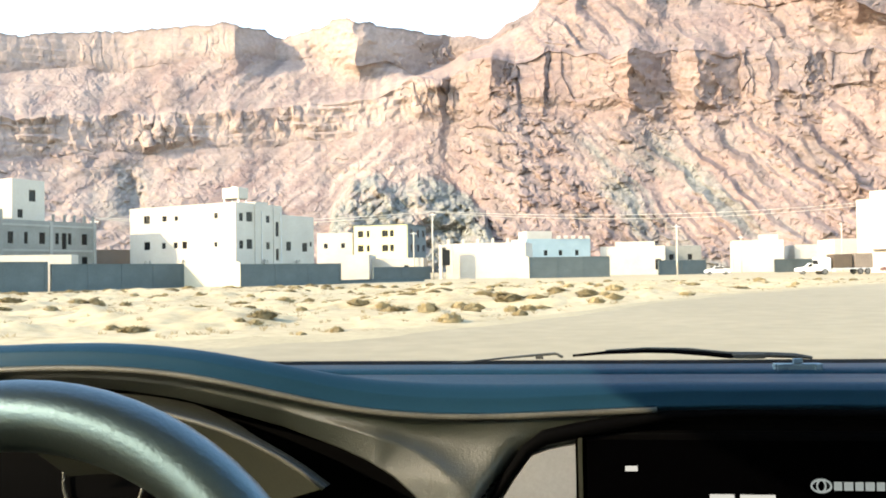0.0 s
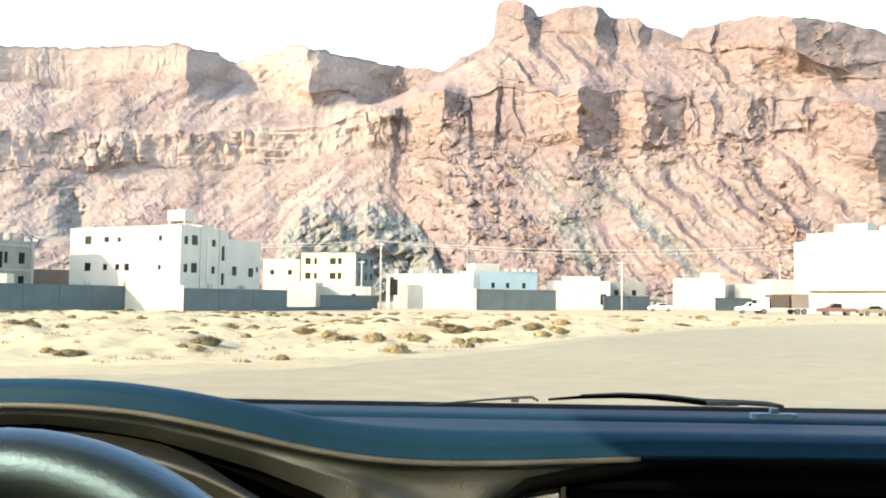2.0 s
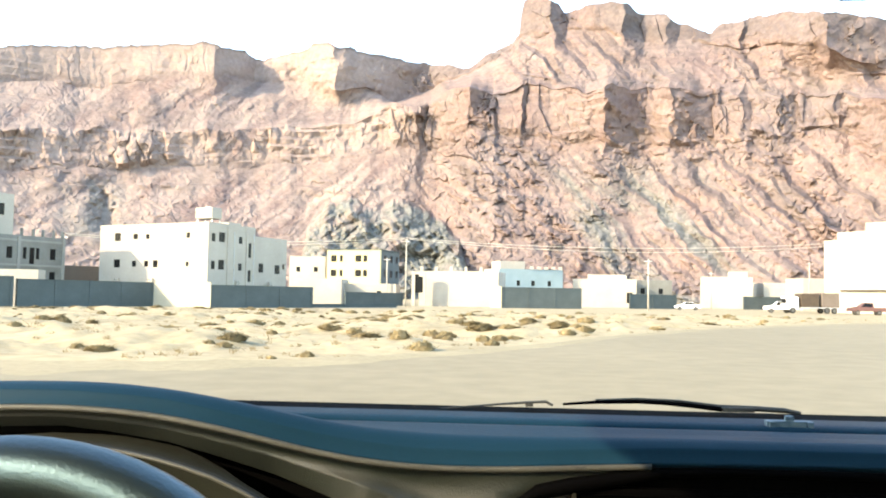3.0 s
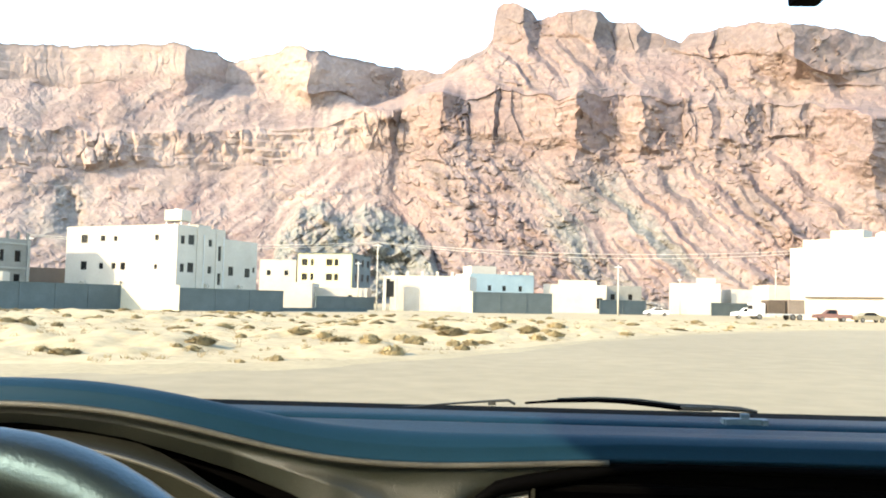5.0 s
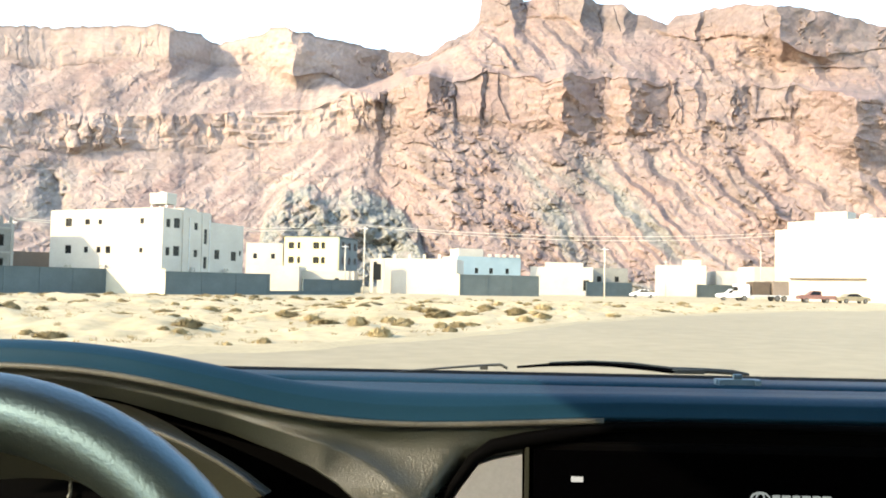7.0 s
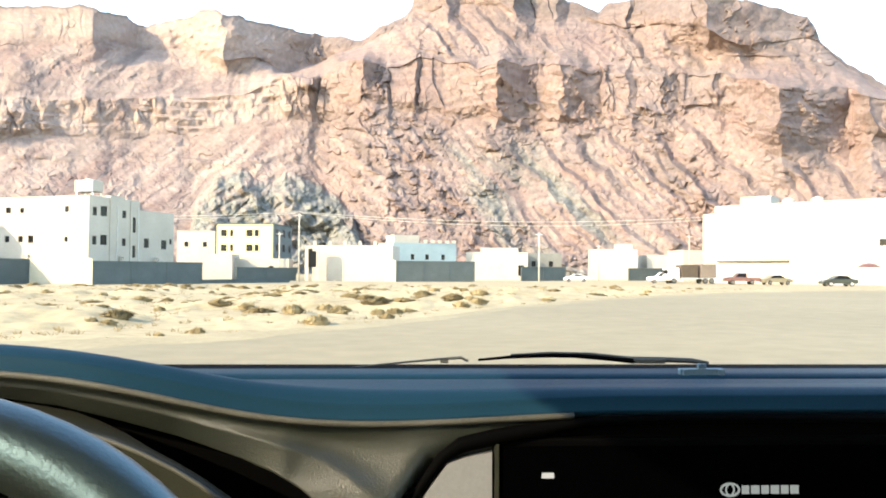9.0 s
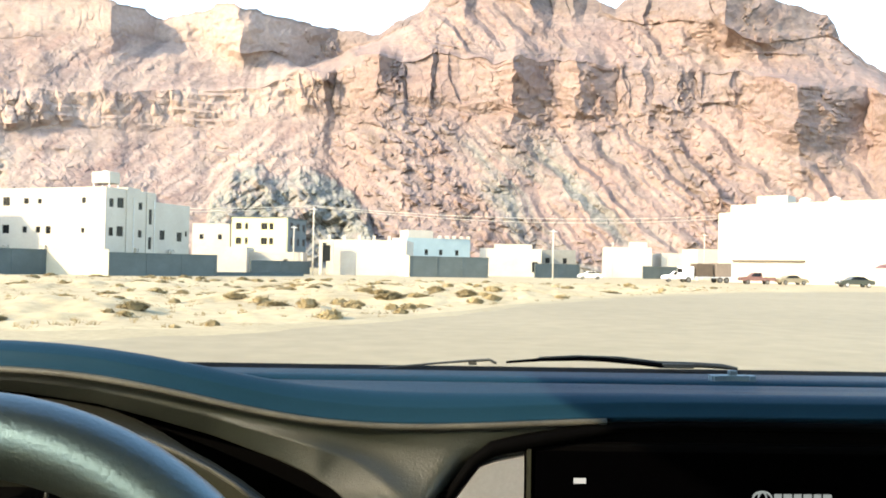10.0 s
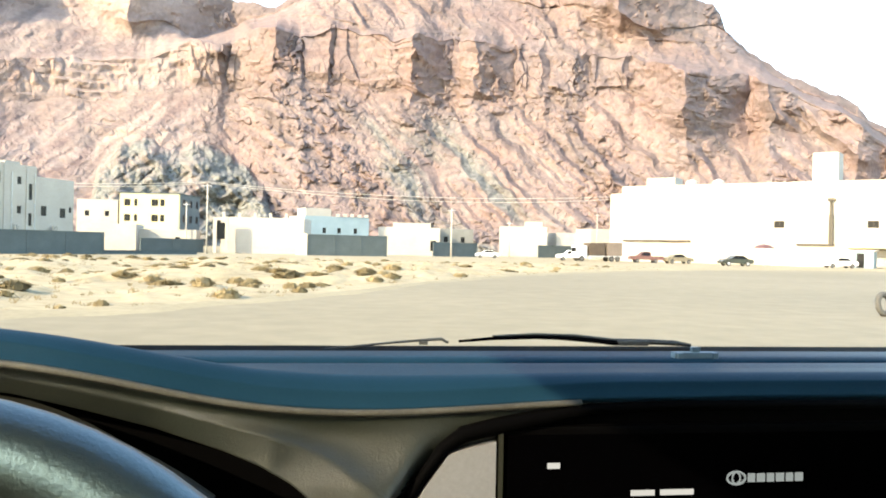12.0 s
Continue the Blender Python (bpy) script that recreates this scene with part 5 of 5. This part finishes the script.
box(cl, 0.309, 0.925, 1.372, 0.361, 0.937, 1.3834, None, 0.001)
box(cl, 0.330, 0.927, 1.3836, 0.340, 0.933, 1.3892, None, 0.001)
for x_ in (0.311, 0.353):
    box(cl, x_, 0.922, 1.372, x_ + 0.006, 0.9255, 1.383, None, 0.0005)
fitted("sensor_clip", cl, surf("grey_plastic", (0.045, 0.085, 0.115), (0.058, 0.103, 0.135), 0.5, 5.0, 200.0, 0.0), label="small grey clip on the dashboard")

# wheel
WC = Vector((-0.270, 0.375, 1.229))
tiltm = Matrix.Translation(WC) @ Matrix.Rotation(radians(2.7), 4, "Z") @ Matrix.Rotation(radians(-10), 4, "X")
wheel = new("steering_wheel")
wheel.parent = car
wheel["label"] = "black leather steering wheel with a glossy worn rim"
rim_pts = [tiltm @ Vector((0.187 * math.cos(k), 0, 0.187 * math.sin(k))) for k in (2 * math.pi * j / 72 for j in range(72))]
fitted("rim", tube(bmesh.new(), rim_pts, 0.0214, 28, True), LEATHER, wheel, smooth=True)
hub = loft([[tiltm @ Vector((r * math.cos(k), yy, r * 0.8 * math.sin(k))) for k in (math.pi * j / 14 for j in range(28))] for r, yy in ((0.070, 0.03), (0.078, -0.005), (0.070, -0.022), (0.045, -0.03))], True)
fitted("hub", hub, BLACK, wheel, smooth=True)
for k in (8, 172, 270):
    a = radians(k)
    p, q = tiltm @ Vector((0.06 * math.cos(a), 0, 0.06 * math.sin(a))), tiltm @ Vector((0.15 * math.cos(a), 0, 0.15 * math.sin(a)))
    fitted("spoke", tube(bmesh.new(), [p, p.lerp(q, 0.5), q], [0.022, 0.014, 0.012], 8), BLACK, wheel, smooth=True)

# dials inside the well
for cx in (-0.43, -0.29):
    dial = [(cx + 0.045 * math.cos(k), 0.795, 1.275 + 0.045 * math.sin(k)) for k in (math.pi * j / 16 for j in range(32))]
    fitted("dial_ring", tube(bmesh.new(), dial, 0.002, 6, True), EDGE, m=DASH)

# wipers and cowl outside the glass
OUTWARD = Matrix.Translation((0, 0, 1.5)) @ Matrix.Scale(1.075, 4) @ Matrix.Translation((0, 0, -1.5))
wp = bmesh.new()
tube(wp, [(-0.075, 0.985, 1.3790), (0.0, 0.985, 1.3865), (0.035, 0.985, 1.3895), (0.060, 0.985, 1.3912)], [0.0012, 0.0014, 0.0017, 0.002], 6)
tube(wp, [(0.060, 0.985, 1.3912), (0.065, 0.985, 1.3880), (0.068, 0.985, 1.3870)], 0.0018, 6)
bmesh.ops.transform(wp, matrix=OUTWARD, verts=wp.verts[:])
fitted("wiper_blade", wp, WIPER, label="grey end of a wiper blade")
wp = bmesh.new()
box(wp, 0.034, 0.983, 1.3845, 0.044, 0.989, 1.3885, None, 0.001)
bmesh.ops.transform(wp, matrix=OUTWARD, verts=wp.verts[:])
fitted("wiper_cap", wp, WIPER)
wp = bmesh.new()
tube(wp, [(0.080, 0.985, 1.3885), (0.12, 0.985, 1.3920), (0.17, 0.985, 1.3938), (0.20, 0.985, 1.3932), (0.24, 0.985, 1.3900), (0.272, 0.985, 1.3868)], [0.0016, 0.0022, 0.0026, 0.0028, 0.003, 0.0034], 6)
bmesh.ops.transform(wp, matrix=OUTWARD, verts=wp.verts[:])
fitted("wiper_blade", wp, BLACK)
wp = bmesh.new()
tube(wp, [(0.12, 0.988, 1.3945), (0.17, 0.988, 1.3968), (0.22, 0.988, 1.3955), (0.268, 0.988, 1.3905), (0.31, 0.988, 1.3885), (0.345, 0.988, 1.3870), (0.365, 0.988, 1.3845)], [0.001, 0.0016, 0.0018, 0.002, 0.0036, 0.0036, 0.002], 6)
box(wp, 0.270, 0.982, 1.3840, 0.310, 0.990, 1.3900, None, 0.0015)
bmesh.ops.transform(wp, matrix=OUTWARD, verts=wp.verts[:])
fitted("wiper_arm", wp, WIPER, label="grey wiper arm with its joint")
fitted("cowl", boxed(-0.735, 1.003, 1.31, 0.795, 1.09, 1.3712, 0.003), BLACK, label="black plastic cowl under the windscreen")

# unseen shell of roof, pillars, doors, floor and back, added to shape the light inside
fitted("roof", boxed(-0.74, -1.35, 1.955, 0.8, 0.46, 1.995), CLOTH)
fitted("floor_pan", boxed(-0.74, -1.35, 0.30, 0.8, 0.95, 0.34), BLACK)
for x in (-0.78, 0.8):
    fitted("door", boxed(x, -1.35, 0.345, x + 0.04, 0.95, 1.28), BLACK)
    # its height sets how far the sun reaches along the dashboard
    fitted("header_sun_block", boxed(x, -1.35, 1.864, x + 0.04, 0.50, 1.995, 0.01), BLACK)
    fitted("side_light_block", boxed(x, -1.35, 1.283, x + 0.04, -0.36, 1.861), CLOTH)
# unseen panel that blocks light, on the right only
fitted("quarter_light_block", boxed(0.8, 0.30, 1.283, 0.84, 0.62, 1.861), BLACK)
for x, k in ((-0.76, 1), (0.82, -1)):
    fitted("front_pillar", tube(bmesh.new(), [(x, 1.02, 1.33), (x + 0.02 * k, 0.74, 1.66), (x + 0.03 * k, 0.46, 1.955)], 0.03, 8), CLOTH, smooth=True)
fitted("back_light_block", boxed(-0.74, -1.39, 0.3, 0.8, -1.353, 1.952), CLOTH)
mirror = new("rear_view_mirror")
mirror.parent = car
fitted("case", boxed(0.215, 0.53, 1.750, 0.415, 0.56, 1.813, 0.01), BLACK, mirror)
fitted("mirror_glass", boxed(0.221, 0.526, 1.7565, 0.409, 0.5285, 1.807), plain("mirror_silver", (0.9, 0.9, 0.9), 0.02, 1.0), mirror)
fitted("tab", boxed(0.25, 0.532, 1.7385, 0.272, 0.556, 1.7495, 0.002), BLACK, mirror)
fitted("stem", tube(bmesh.new(), [(0.315, 0.555, 1.796), (0.315, 0.44, 1.96)], 0.008, 8), BLACK, mirror)
